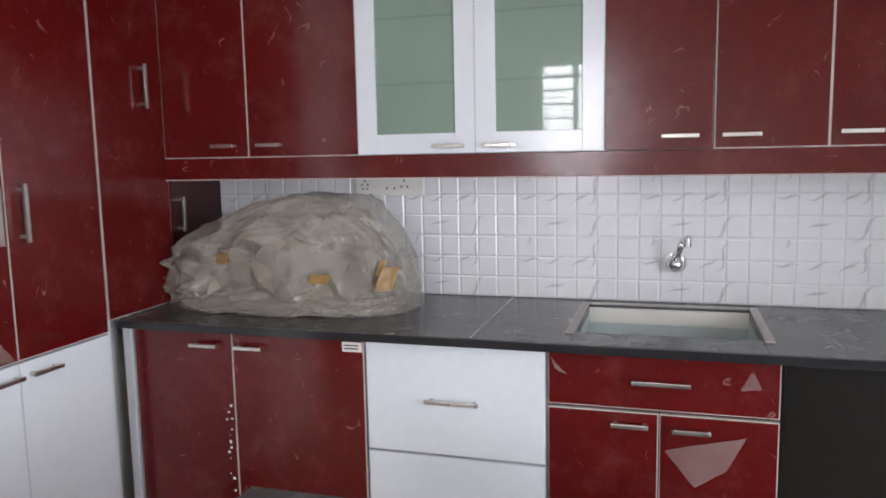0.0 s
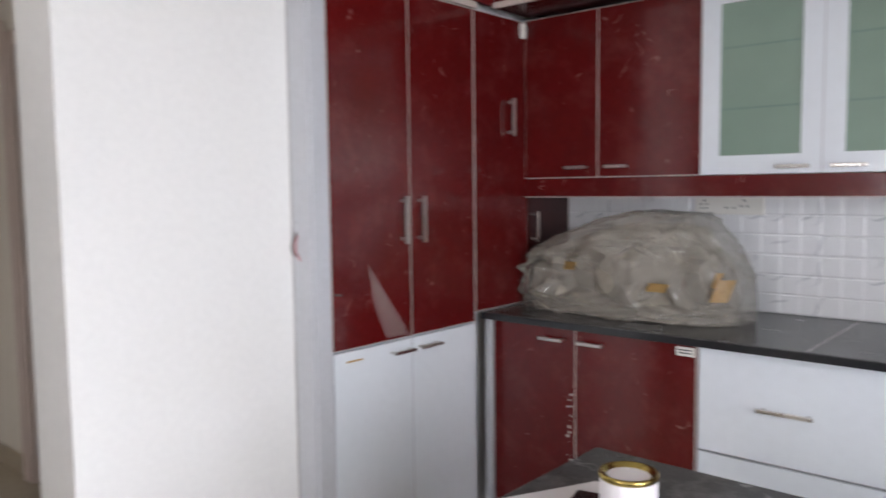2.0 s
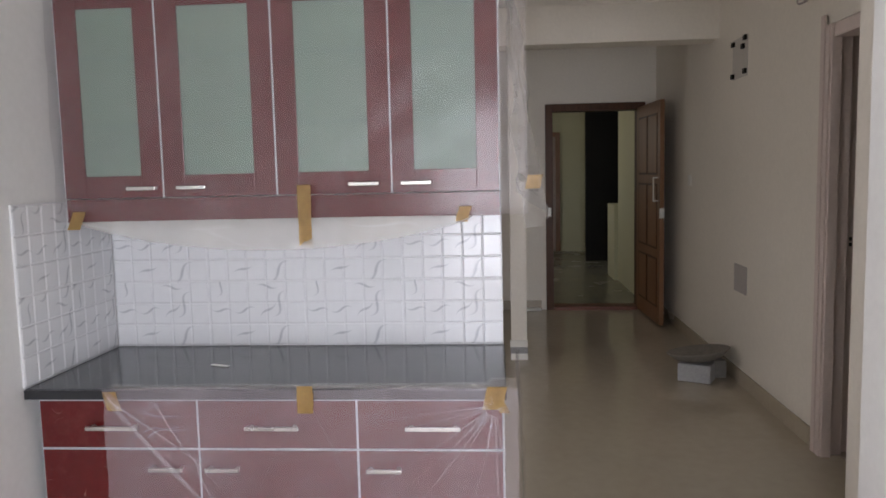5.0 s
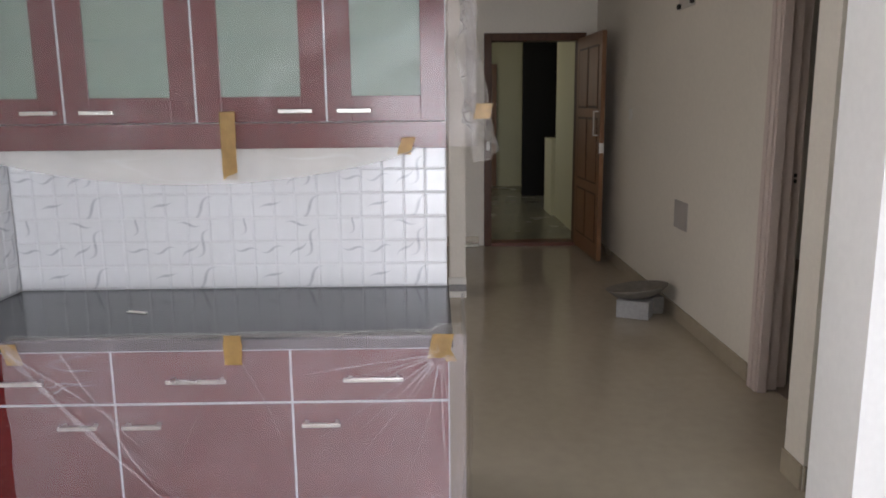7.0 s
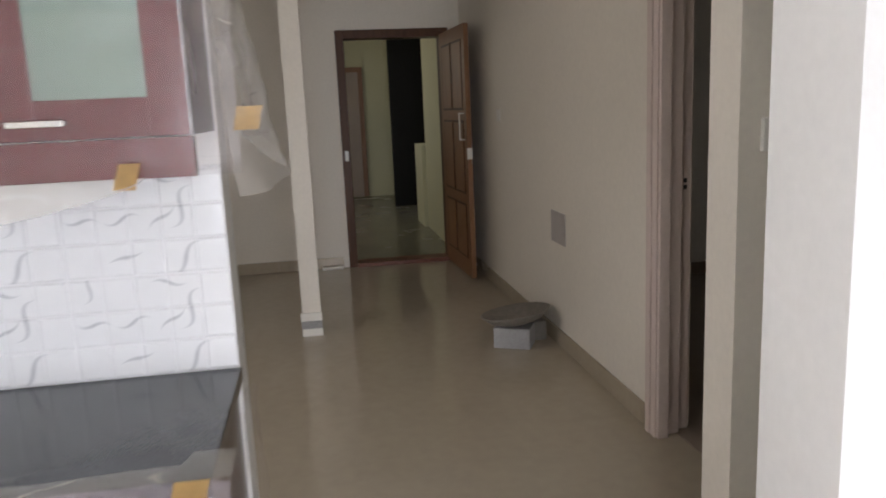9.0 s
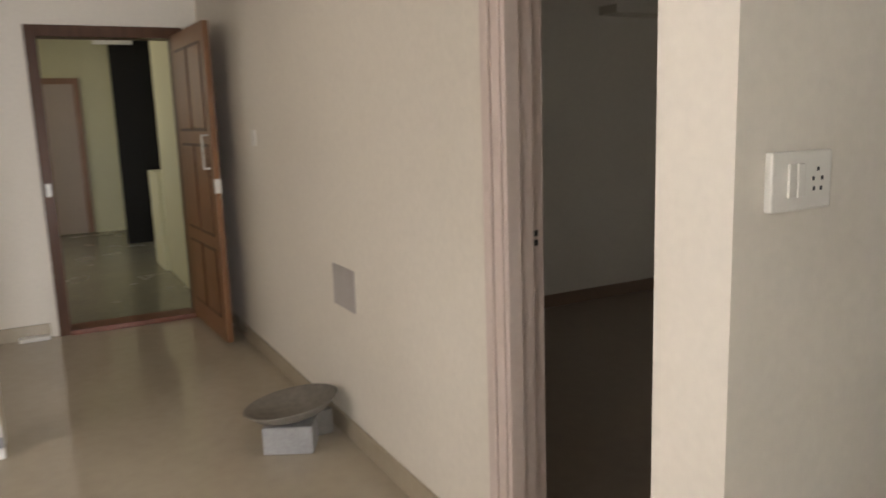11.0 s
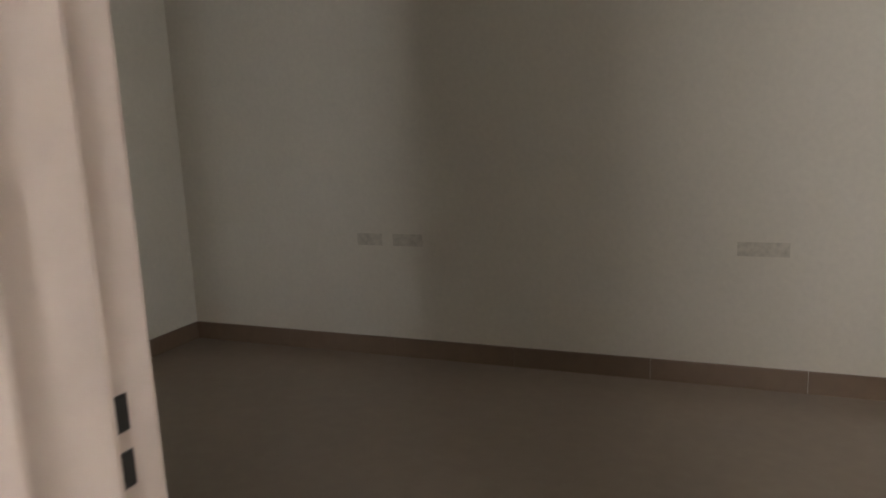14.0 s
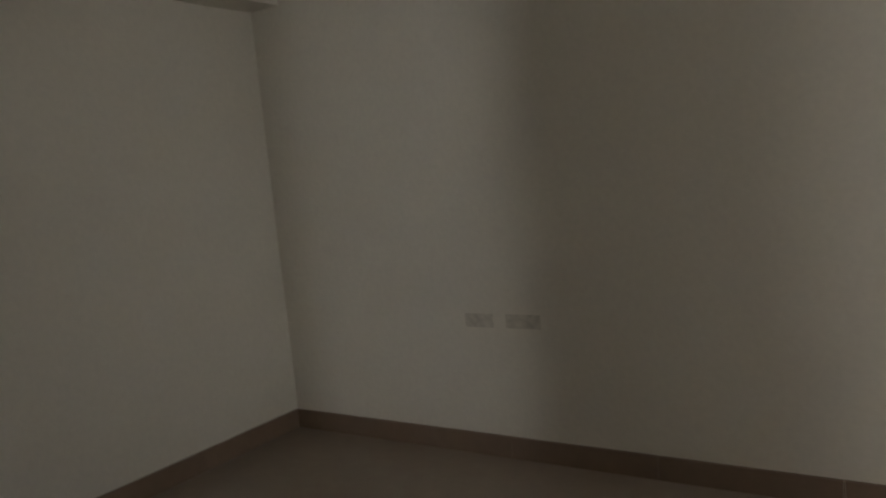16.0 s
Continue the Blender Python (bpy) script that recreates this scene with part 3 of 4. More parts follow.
front(KN, sinkcab, 0.319, 0.624, 0.12, 0.692, RED, EDGE, grip=(0.547, 0.659, 0.10, False))
front(KN, sinkcab, 0.626, 0.931, 0.12, 0.692, RED, EDGE, label="red door with a torn film flap", grip=(0.709, 0.655, 0.10, False))
# Black panels close this bay; the dark under the counter is their colour.
gap = thing("appliance_bay", (1.55, 2.86, 0), "bay under the counter, its darkness put in as black panels", "cabinet", "kitchen base units")
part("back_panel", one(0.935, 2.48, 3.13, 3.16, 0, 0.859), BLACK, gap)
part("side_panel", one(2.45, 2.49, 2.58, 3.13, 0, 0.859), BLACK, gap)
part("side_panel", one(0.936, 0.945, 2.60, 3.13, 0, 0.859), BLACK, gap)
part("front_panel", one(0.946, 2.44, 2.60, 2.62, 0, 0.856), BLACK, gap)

# counter with a cut-out for the sink
SX0, SX1, SY0, SY1 = 0.385, 0.895, 2.66, 3.07
ctop = thing("kitchen_counter", (0.7, 2.84, 0.85), "dusty black granite kitchen counter with a sink cut-out", "counter")
part("slab", boxes((-1.10, SX0, 2.515, 3.165, 0.860, 0.888), (SX1, 2.49, 2.515, 3.165, 0.860, 0.888), (SX0, SX1, 2.515, SY0, 0.860, 0.888), (SX0, SX1, SY1, 3.165, 0.860, 0.888), bevel=0.002), GRANITE, ctop)
part("front_edge", one(-1.10, 2.49, 2.508, 2.5145, 0.862, 0.886, bevel=0.002), GRANITE_EDGE, ctop, "polished black granite nosing")
part("joint", one(0.10, 0.104, 2.52, 3.16, 0.8875, 0.8888), SEAM_CEMENT, ctop, "pale cement joint")
sink = thing("sink", (0.64, 2.87, 0.70), "undermounted steel sink with a cement-smeared rim", "sink")
part("bowl", boxes((SX0 - 0.01, SX1 + 0.01, SY0 - 0.01, SY1 + 0.01, 0.69, 0.70), (SX0 - 0.012, SX0, SY0, SY1, 0.70, 0.859), (SX1, SX1 + 0.012, SY0, SY1, 0.70, 0.859), (SX0, SX1, SY0 - 0.012, SY0, 0.70, 0.859), (SX0, SX1, SY1, SY1 + 0.012, 0.70, 0.859)), mat("sink_steel", (0.55, 0.62, 0.60), 0.3, grain=60, var=0.06, bump=0.02), sink)
part("rim", boxes((SX0 - 0.028, SX0 - 0.001, SY0 - 0.028, SY1 + 0.028, 0.8885, 0.893), (SX1 + 0.001, SX1 + 0.028, SY0 - 0.028, SY1 + 0.028, 0.8885, 0.893), (SX0, SX1, SY1 + 0.001, SY1 + 0.028, 0.8885, 0.893), bevel=0.002), SEAM_CEMENT, sink, "grey cement smear round the cut-out")
part("white_ledge", one(SX0, SX1, SY1 - 0.012, SY1 - 0.001, 0.83, 0.88), PLASTIC, sink)

# wall tap
tap = thing("wall_tap", (0.665, 3.15, 1.03), "chrome wall tap with a short upturned spout", "tap")
bm = tube(bmesh.new(), (0.665, 3.155, 1.03), (0.665, 3.148, 1.03), 0.036, 24)
part("flange", bm, CHROME, tap, smooth=False)
bm = bmesh.new()
bmesh.ops.create_uvsphere(bm, u_segments=20, v_segments=12, radius=0.028, matrix=Matrix.Translation((0.665, 3.115, 1.028)))
tube(bm, (0.665, 3.15, 1.03), (0.665, 3.10, 1.03), 0.02, 20)
part("valve_body", bm, CHROME, tap, smooth=True)
bm = tube(bmesh.new(), (0.667, 3.10, 1.045), (0.685, 3.06, 1.115), 0.011, 14)
tube(bm, (0.685, 3.06, 1.115), (0.703, 3.03, 1.125), 0.012, 14)
part("spout", bm, CHROME, tap, smooth=True)
bm = tube(bmesh.new(), (0.70, 3.035, 1.128), (0.70, 3.035, 1.098), 0.014, 14)
part("nozzle", bm, CHROME, tap)

# tall pantry unit
pantry = thing("tall_pantry_unit", (-1.4, 2.1, 0), "tall pantry unit with red upper doors and white lower doors", "cabinet")
part("body", one(-1.198, -1.121, 1.682, 2.50, 0.06, 2.06), WHITE, pantry)
part("side_frame", one(-1.12, -1.10, 1.682, 1.742, 0.0, 2.83, bevel=0.002), GREYEDGE, pantry, "pale grey end panel")
part("side_panel", one(-1.198, -1.112, 1.673, 1.681, 0.0, 2.83), GREYEDGE, pantry, "pale grey side panel")
# Solid strip; its grey stands for the dark of the gap at the wall.
part("dark_seam", one(-1.1985, -1.196, 1.668, 1.6725, 0.0, 2.83), SEAM_CEMENT, pantry, "thin grey strip drawn for the dark gap")
front(TALL, pantry, 1.745, 2.113, 0.855, 2.055, RED, EDGE, label="tall red door with torn film", grip=(2.068, 1.27, 0.165, True))
front(TALL, pantry, 2.113, 2.472, 0.855, 2.055, RED, EDGE, label="tall red door", grip=(2.158, 1.27, 0.165, True))
front(TALL, pantry, 1.745, 2.113, 0.06, 0.850, WHITE, GREYEDGE, label="white lower door", grip=(2.05, 0.812, 0.105, False))
front(TALL, pantry, 2.113, 2.472, 0.06, 0.850, WHITE, GREYEDGE, label="white lower door", grip=(2.19, 0.812, 0.105, False))
part("loft_front", one(-1.12, -1.10, 1.745, 2.618, 2.085, 2.83, bevel=0.001), RED, pantry, "red loft front")
part("trim_strip", one(-1.12, -1.094, 1.742, 2.49, 2.058, 2.082), EDGE, pantry)
corner = thing("corner_cabinet", (-1.15, 2.8, 0.89), "red corner cabinet standing on the counter", "cabinet")
part("body", one(-1.198, -1.121, 2.502, 3.165, 0.89, 2.06), DARKRED, corner)
front(TALL, corner, 2.478, 2.832, 0.892, 2.055, RED, EDGE, label="red side panel with scratches", grip=(2.70, 1.66, 0.15, True))
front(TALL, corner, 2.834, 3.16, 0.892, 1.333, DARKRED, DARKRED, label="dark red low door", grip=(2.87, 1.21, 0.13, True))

part("hinge_clip", one(-1.098, -1.082, 2.775, 2.80, 1.985, 2.045, bevel=0.002), PLASTIC, corner, "white plastic hinge clip")
solid("putty_smear", one(-1.0997, -1.0985, 1.80, 1.87, 0.812, 0.818, bevel=0.0004), TAPE, "thin ochre smear on a white door", "smear")
# wall cabinets
xs = [-1.098, -0.756, -0.345, 0.053, 0.452, 0.762, 1.064, 1.42, 1.78, 2.13, 2.48]


def wall_cabinet(a, b, label):
    c = thing("wall_cabinet", ((a + b) / 2, 3.0, 1.41), label, "cabinet", "kitchen wall cabinets")
    part("body", one(a + 0.001, b - 0.001, 2.83, 3.17, 1.412, 2.062), WHITE, c)
    return c


c = wall_cabinet(xs[0], xs[2], "red laminate wall cabinet with two plain doors")
front(UP, c, xs[0], xs[1], 1.412, 2.06, RED, EDGE, grip=(-0.845, 1.453, 0.09, False))
front(UP, c, xs[1], xs[2], 1.412, 2.06, RED, EDGE, grip=(-0.668, 1.453, 0.09, False))
c = wall_cabinet(xs[2], xs[4], "white framed wall cabinet with frosted green glass doors")
glazed(UP, c, xs[2], xs[3], 1.412, 2.06, 0.066, WHITE, GREYEDGE, (-0.03, 1.436, 0.105), FROST)
glazed(UP, c, xs[3], xs[4], 1.412, 2.06, 0.066, WHITE, GREYEDGE, (0.137, 1.436, 0.105), FROST)
c = wall_cabinet(xs[4], xs[6], "red laminate wall cabinet with two plain doors and film residue")
front(UP, c, xs[4], xs[5], 1.412, 2.06, RED, DARKRED, grip=(0.668, 1.451, 0.105, False))
front(UP, c, xs[5], xs[6], 1.412, 2.06, RED, EDGE, grip=(0.835, 1.451, 0.105, False))
c = wall_cabinet(xs[6], xs[8], "red laminate wall cabinet with two plain doors")
front(UP, c, xs[6], xs[7], 1.412, 2.06, RED, EDGE, grip=(1.14, 1.453, 0.105, False))
front(UP, c, xs[7], xs[8], 1.412, 2.06, RED, EDGE, grip=(1.50, 1.453, 0.105, False))
c = wall_cabinet(xs[8], xs[10], "red laminate wall cabinet with two plain doors")
front(UP, c, xs[8], xs[9], 1.412, 2.06, RED, EDGE, grip=(2.05, 1.453, 0.105, False))
front(UP, c, xs[9], xs[10], 1.412, 2.06, RED, EDGE, grip=(2.21, 1.453, 0.105, False))
fascia = thing("light_pelmet", (0.6, 2.9, 1.34), "glossy red pelmet board under the wall cabinets", "pelmet")
part("board", one(-1.098, 2.49, 2.812, 2.83, 1.338, 1.411, bevel=0.001), RED, fascia)
part("edge_line", one(-1.098, 2.49, 2.811, 2.829, 1.334, 1.3375), EDGE, fascia)
part("underside", one(-1.098, 2.49, 2.83, 3.16, 1.342, 1.41), WHITE, fascia)
loft = thing("loft_cabinet", (0.5, 2.8, 2.09), "red loft cabinets running above the wall cabinets", "cabinet")
part("body", one(-1.098, 2.49, 2.62, 3.17, 2.09, 2.83), DARKRED, loft)
for a, b in zip(range(-2, 5), range(-1, 6)):
    front(Face("south", 2.62), loft, a * 0.512 - 0.07, b * 0.512 - 0.07, 2.095, 2.83, RED, EDGE)
part("bottom_trim", one(-1.098, 2.49, 2.592, 2.606, 2.074, 2.094, bevel=0.002), EDGE, loft)
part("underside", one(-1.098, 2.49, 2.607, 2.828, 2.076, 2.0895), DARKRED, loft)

# socket plate on the splashback
plate = thing("socket_plate", (-0.365, 3.15, 1.29), "white double socket plate on the tiled splashback", "socket")
part("cover", one(-0.50, -0.23, 3.138, 3.150, 1.262, 1.332, bevel=0.003), PLASTIC, plate)
for cx, dots in ((-0.463, ((0, 0.016), (-0.012, 0.002), (0.012, 0.002), (-0.009, -0.014), (0.009, -0.014))), (-0.305, ((0, 0.016), (-0.012, -0.006), (0.012, -0.006))), (-0.36, ((-0.015, -0.012), (0.015, -0.012)))):
    for dx, dz in dots:
        part("pin_hole", one(cx + dx - 0.003, cx + dx + 0.003, 3.1372, 3.1385, 1.30 + dz - 0.004, 1.30 + dz + 0.004), DARKPLASTIC, plate)

# granite topped island with a tile and a tin
island = thing("island_table", (0.5, 1.4, 0), "low island with a dusty black granite top", "table")
part("top", one(-0.15, 1.55, 1.02, 1.745, 0.722, 0.76, bevel=0.004), GRANITE, island)
part("base", one(-0.05, 1.45, 1.34, 1.43, 0.0, 0.722), WHITE, island)
spare = solid("loose_wall_tile", one(-0.17, 0.17, -0.11, 0.11, 0, 0.008, bevel=0.001), mat("plain_white_tile", (0.74, 0.72, 0.71), 0.3, grain=30, var=0.03, bump=0.02), "white ceramic tile lying on the granite top", "tile")
spare.matrix_world = pose(0.07, 1.365, 0.7605, 0, 0, -27)
shard = solid("stone_offcut", one(-0.07, 0.07, -0.05, 0.05, 0, 0.006, bevel=0.001), GRANITE_EDGE, "dark granite offcut on the white tile", "tile")
shard.matrix_world = pose(0.05, 1.43, 0.769, 0, 0, 14)
tin = thing("paint_tin", (0.115, 1.395, 0.7755), "small paint tin with a white label and gold lid", "tin")
part("can_body", lathe([(0, 0), (0.05, 0), (0.052, 0.003), (0.052, 0.082), (0.050, 0.085), (0, 0.085)], (0.115, 1.395, 0.7755)), CANPAPER, tin, smooth=False)
part("lid", lathe([(0, 0.080), (0.038, 0.080), (0.040, 0.088), (0.046, 0.089), (0.048, 0.0925), (0.052, 0.0925), (0.0535, 0.089), (0.0535, 0.083), (0.0515, 0.0815)], (0.115, 1.395, 0.7755)), BRASS, tin, "gold press-in lid", smooth=True)

# ---- crockery unit, wrapped in polythene ----
DB = Face("east", -1.535)
DU = Face("east", -1.772)
dbase = thing("crockery_base_unit", (-1.8, -0.8, 0), "red base unit with drawers over doors, wrapped in polythene", "cabinet")
part("body", one(-2.095, -1.535, -1.53, -0.05, 0.08, 0.762), DARKRED, dbase)
part("plinth", one(-2.09, -1.60, -1.53, -0.06, 0.0, 0.08), DARKRED, dbase)
ys = [-1.53, -1.01, -0.50, -0.045]
for i in range(3):
    front(DB, dbase, ys[i], ys[i + 1], 0.60, 0.76, RED, GREYEDGE, "drawer_front", "red drawer front", grip=((-1.28, -0.765, -0.262)[i], 0.675, 0.17, False))
    mid = (ys[i] + ys[i + 1]) / 2
    front(DB, dbase, ys[i], ys[i + 1], 0.10, 0.599, RED, GREYEDGE, grip=((-1.112, -0.929, -0.416)[i], 0.54, 0.11, False))
dtop = thing("crockery_counter", (-1.8, -0.8, 0.765), "grey black granite top on the crockery unit", "counter")
part("slab", one(-2.1, -1.495, -1.56, -0.035, 0.766, 0.80, bevel=0.003), DININGTOP, dtop)
part("front_edge", one(-1.4945, -1.488, -1.56, -0.035, 0.768, 0.798, bevel=0.002), GRANITE_EDGE, dtop, "polished black granite nosing")
scrap = solid("paper_scrap", one(-0.035, 0.035, -0.008, 0.008, 0, 0.003, bevel=0.001), PLASTIC, "small scrap of white paper on the granite", "scrap")
scrap.matrix_world = pose(-1.78, -1.03, 0.801, 0, 0, 70)
dup = thing("crockery_wall_unit", (-1.9, -0.8, 1.31), "maroon wall unit with four frosted glass doors under polythene", "cabinet")
part("body", one(-2.10, -1.772, -1.53, -0.045, 1.392, 2.10), DARKRED, dup)
part("pelmet", one(-1.785, -1.755, -1.53, -0.045, 1.312, 1.390, bevel=0.001), RED, dup)
ws = [-1.53, -1.182, -0.79, -0.402, -0.045]
for i in range(4):
    glazed(DU, dup, ws[i], ws[i + 1], 1.392, 2.10, 0.076, RED, GREYEDGE, ((-1.249, -1.076, -0.492, -0.318)[i], 1.425, 0.10), FROST_DULL)


def sheet(name, nu, nv, fn, material, label, parent=None):
    """A thin crumpled sheet: fn(u, v) gives its points, 0..1 both ways."""
    bm = bmesh.new()
    g = [[bm.verts.new(fn(i / nu, j / nv)) for j in range(nv + 1)] for i in range(nu + 1)]
    for i in range(nu):
        for j in range(nv):
            bm.faces.new((g[i][j], g[i + 1][j], g[i + 1][j + 1], g[i][j + 1]))
    return part(name, bm, material, parent, label, True)


def crease(p, s, a):
    q = Vector(p) * s
    return a * (abs(noise.noise(q)) * 1.6 - 0.4 + 0.5 * abs(noise.noise(q * 2.3 + Vector((3, 1, 7)))))


def upper_wrap(u, v):
    y = -1.555 + 1.60 * u
    z = 2.16 + (1.316 - 2.16) * v
    x = -1.735 + crease((y, 0.3, z), 4, 0.014) + (0.01 if z < 1.33 else 0)
    return (x, y, z)


def upper_hem(u, v):
    y = -1.47 + 1.34 * u
    sag = 0.105 * math.sin(math.pi * u) ** 0.7
    z = 1.316 - sag * v
    return (-1.728 + 0.02 * v + crease((y, 1.3, z), 5, 0.016), y, z)


def upper_side(u, v):
    z = 2.16 + (1.26 - 2.16) * v
    bulge = 0.02 + 0.115 * v ** 1.2 * math.sin(math.pi * (0.15 + 0.8 * u)) 
    x = -1.733 - 0.36 * u
    y = -0.03 + bulge + crease((x * 1.4, 2.0, z), 5, 0.035)
    return (x, y, z + 0.07 * u + (0.10 * (u - 0.3) ** 2 if v > 0.9 else 0))


wrap = thing("polythene_wrap_upper", (-1.75, -0.8, 1.3), "clear creased polythene taped over the wall unit", "plastic sheet")
sheet("front_sheet", 90, 60, upper_wrap, PLASTIC_WRAP, "clear creased sheet", wrap)
sheet("hanging_hem", 70, 10, upper_hem, HEM, "sagging milky lower hem", wrap)
sheet("side_flap", 30, 60, upper_side, FLAP, "loose hanging flap", wrap)


def lower_wrap(u, v):
    y = -1.29 + 1.29 * u
    z = 0.806 - 0.73 * v + 0.004 * math.sin(9 * u) * (1 - v)
    x = -1.484 + 0.028 * v ** 0.5 + crease((y - 0.6 * z, 0.7, z * 0.6), 3.2, 0.014)
    # folds that fan out from the taped corner, and one long slanting fold
    dy, dz = y + 0.07, z - 0.79
    far = math.hypot(dy, dz)
    x += 0.007 * math.sin(26 * math.atan2(dz, dy)) * math.exp(-2.6 * far) * min(1, far * 12)
    off = (y + 1.27) * 0.72 - (0.79 - z) * 0.69
    x += 0.016 * math.exp(-(off / 0.014) ** 2) + 0.008 * math.exp(-((off - 0.06) / 0.02) ** 2)
    return (x, y, z)


def lower_side(u, v):
    z = 0.80 - 0.72 * v + 0.05 * math.sin(math.pi * u) * (1 - v)
    x = -1.485 - 0.5 * u
    return (x, 0.0 + 0.02 * math.sin(3 * v) + crease((x, 0.2, z), 4, 0.02), z)


def lower_top(u, v):
    y = -1.29 + 1.29 * u
    w = 0.055 + 0.03 * noise.noise((y * 3, 0, 2)) + (0.06 if u > 0.93 else 0)
    return (-1.488 - w * v, y, 0.8035 + 0.004 * math.sin(3.1 * v) + 0.003 * abs(noise.noise((y * 12, v * 3, 0))))


wrap = thing("polythene_wrap_lower", (-1.49, -0.65, 0.05), "clear creased polythene taped over the base unit", "plastic sheet")
sheet("front_sheet", 150, 90, lower_wrap, LOWER_WRAP, "clear creased sheet", wrap)


def fold_ribbon(a, b, w):
    """A narrow pleat of doubled film, from a to b (along and up the front), tapering out."""
    (y0, z0), (y1, z1) = a, b
    dy, dz = y1 - y0, z1 - z0
    n = math.hypot(dy, dz)

    def at(u, v):
        bow = 0.05 * math.sin(math.pi * u) * noise.noise((y1 * 9, z1 * 9, 1))
        half = w * (1 - u) ** 0.7 * (0.5 + 0.9 * abs(noise.noise((u * 4, y1 * 5, z1 * 5)))) * (v - 0.5) + bow
        y, z = y0 + dy * u - dz / n * half, z0 + dz * u + dy / n * half
        return (-1.452 + 0.006 * (1 - abs(2 * v - 1)), y, z)

    sheet("pleat", 14, 2, at, FOLD, "narrow doubled pleat", wrap)


for k in range(11):
    ang = radians(186 + k * 9.5 + random.uniform(-3, 3))
    ln = random.uniform(0.14, 0.46)
    fold_ribbon((-0.07 + 0.03 * math.cos(ang), 0.76 + 0.03 * math.sin(ang)), (-0.07 + ln * math.cos(ang), 0.76 + ln * math.sin(ang)), random.uniform(0.003, 0.011))
for a, b, w in (((-1.27, 0.78), (-0.86, 0.33), 0.030), ((-1.24, 0.76), (-0.95, 0.55), 0.012), ((-1.12, 0.78), (-0.92, 0.50), 0.010), ((-1.0, 0.60), (-0.90, 0.40), 0.016), ((-0.62, 0.74), (-0.5, 0.42), 0.006), ((-0.66, 0.73), (-0.83, 0.40), 0.006)):
    fold_ribbon(a, b, w)
sheet("side_flap", 30, 40, lower_side, PLASTIC_WRAP, "loose side sheet", wrap)
sheet("top_fold", 80, 5, lower_top, FLAP, "folded top edge", wrap)


def tape(x, y, z, w, h, lean=0.0, flat=False):
    bm = bmesh.new()
    n = 6
    g = []
    for i in range(n + 1):
        row = []
        for j in range(n + 1):
            a, b = (i / n - 0.5) * w, (j / n - 0.5) * h
            rag = 0.06 * w * noise.noise((a * 60, b * 60, x + y * 7))
            row.append(bm.verts.new((0.002 * noise.noise((a * 30, b * 30, y)), a + rag + lean * b, b)))
        g.append(row)
    for i in range(n):
        for j in range(n):
            bm.faces.new((g[i][j], g[i + 1][j], g[i + 1][j + 1], g[i][j + 1]))
    bmesh.ops.solidify(bm, geom=bm.faces[:], thickness=0.0008)
    t = solid("tape_strip", bm, TAPE, "strip of brown packing tape holding the polythene", "tape", group="brown tape strips")
    t.location = (x, y, z)
    return t


tape(-1.712, -0.69, 1.325, 0.045, 0.20)
tape(-1.708, -0.165, 1.32, 0.04, 0.05, 0.3)
tape(-1.712, -1.475, 1.32, 0.045, 0.06, 0.4)
tape(-1.72, 0.065, 1.42, 0.05, 0.045, 0.2)
tape(-1.465, -0.648, 0.775, 0.05, 0.085)
tape(-1.465, -0.07, 0.78, 0.06, 0.07, 0.2)
tape(-1.463, -0.055, 0.765, 0.03, 0.06, -0.5)
tape(-1.465, -1.26, 0.77, 0.045, 0.06, -0.3)

# ---- crumpled polythene on the kitchen counter ----
HEAP_LINE = ((-1.0, 0.20), (-0.74, 0.275), (-0.31, 0.335), (0.03, 0.39), (0.66, 0.385), (0.84, 0.31), (1.0, 0.19))


def heap_top(x):
    x = max(-0.999, min(0.999, x))
    for (a, h0), (b, h1) in zip(HEAP_LINE, HEAP_LINE[1:]):
        if x <= b:
            return h0 + (h1 - h0) * (x - a) / (b - a)


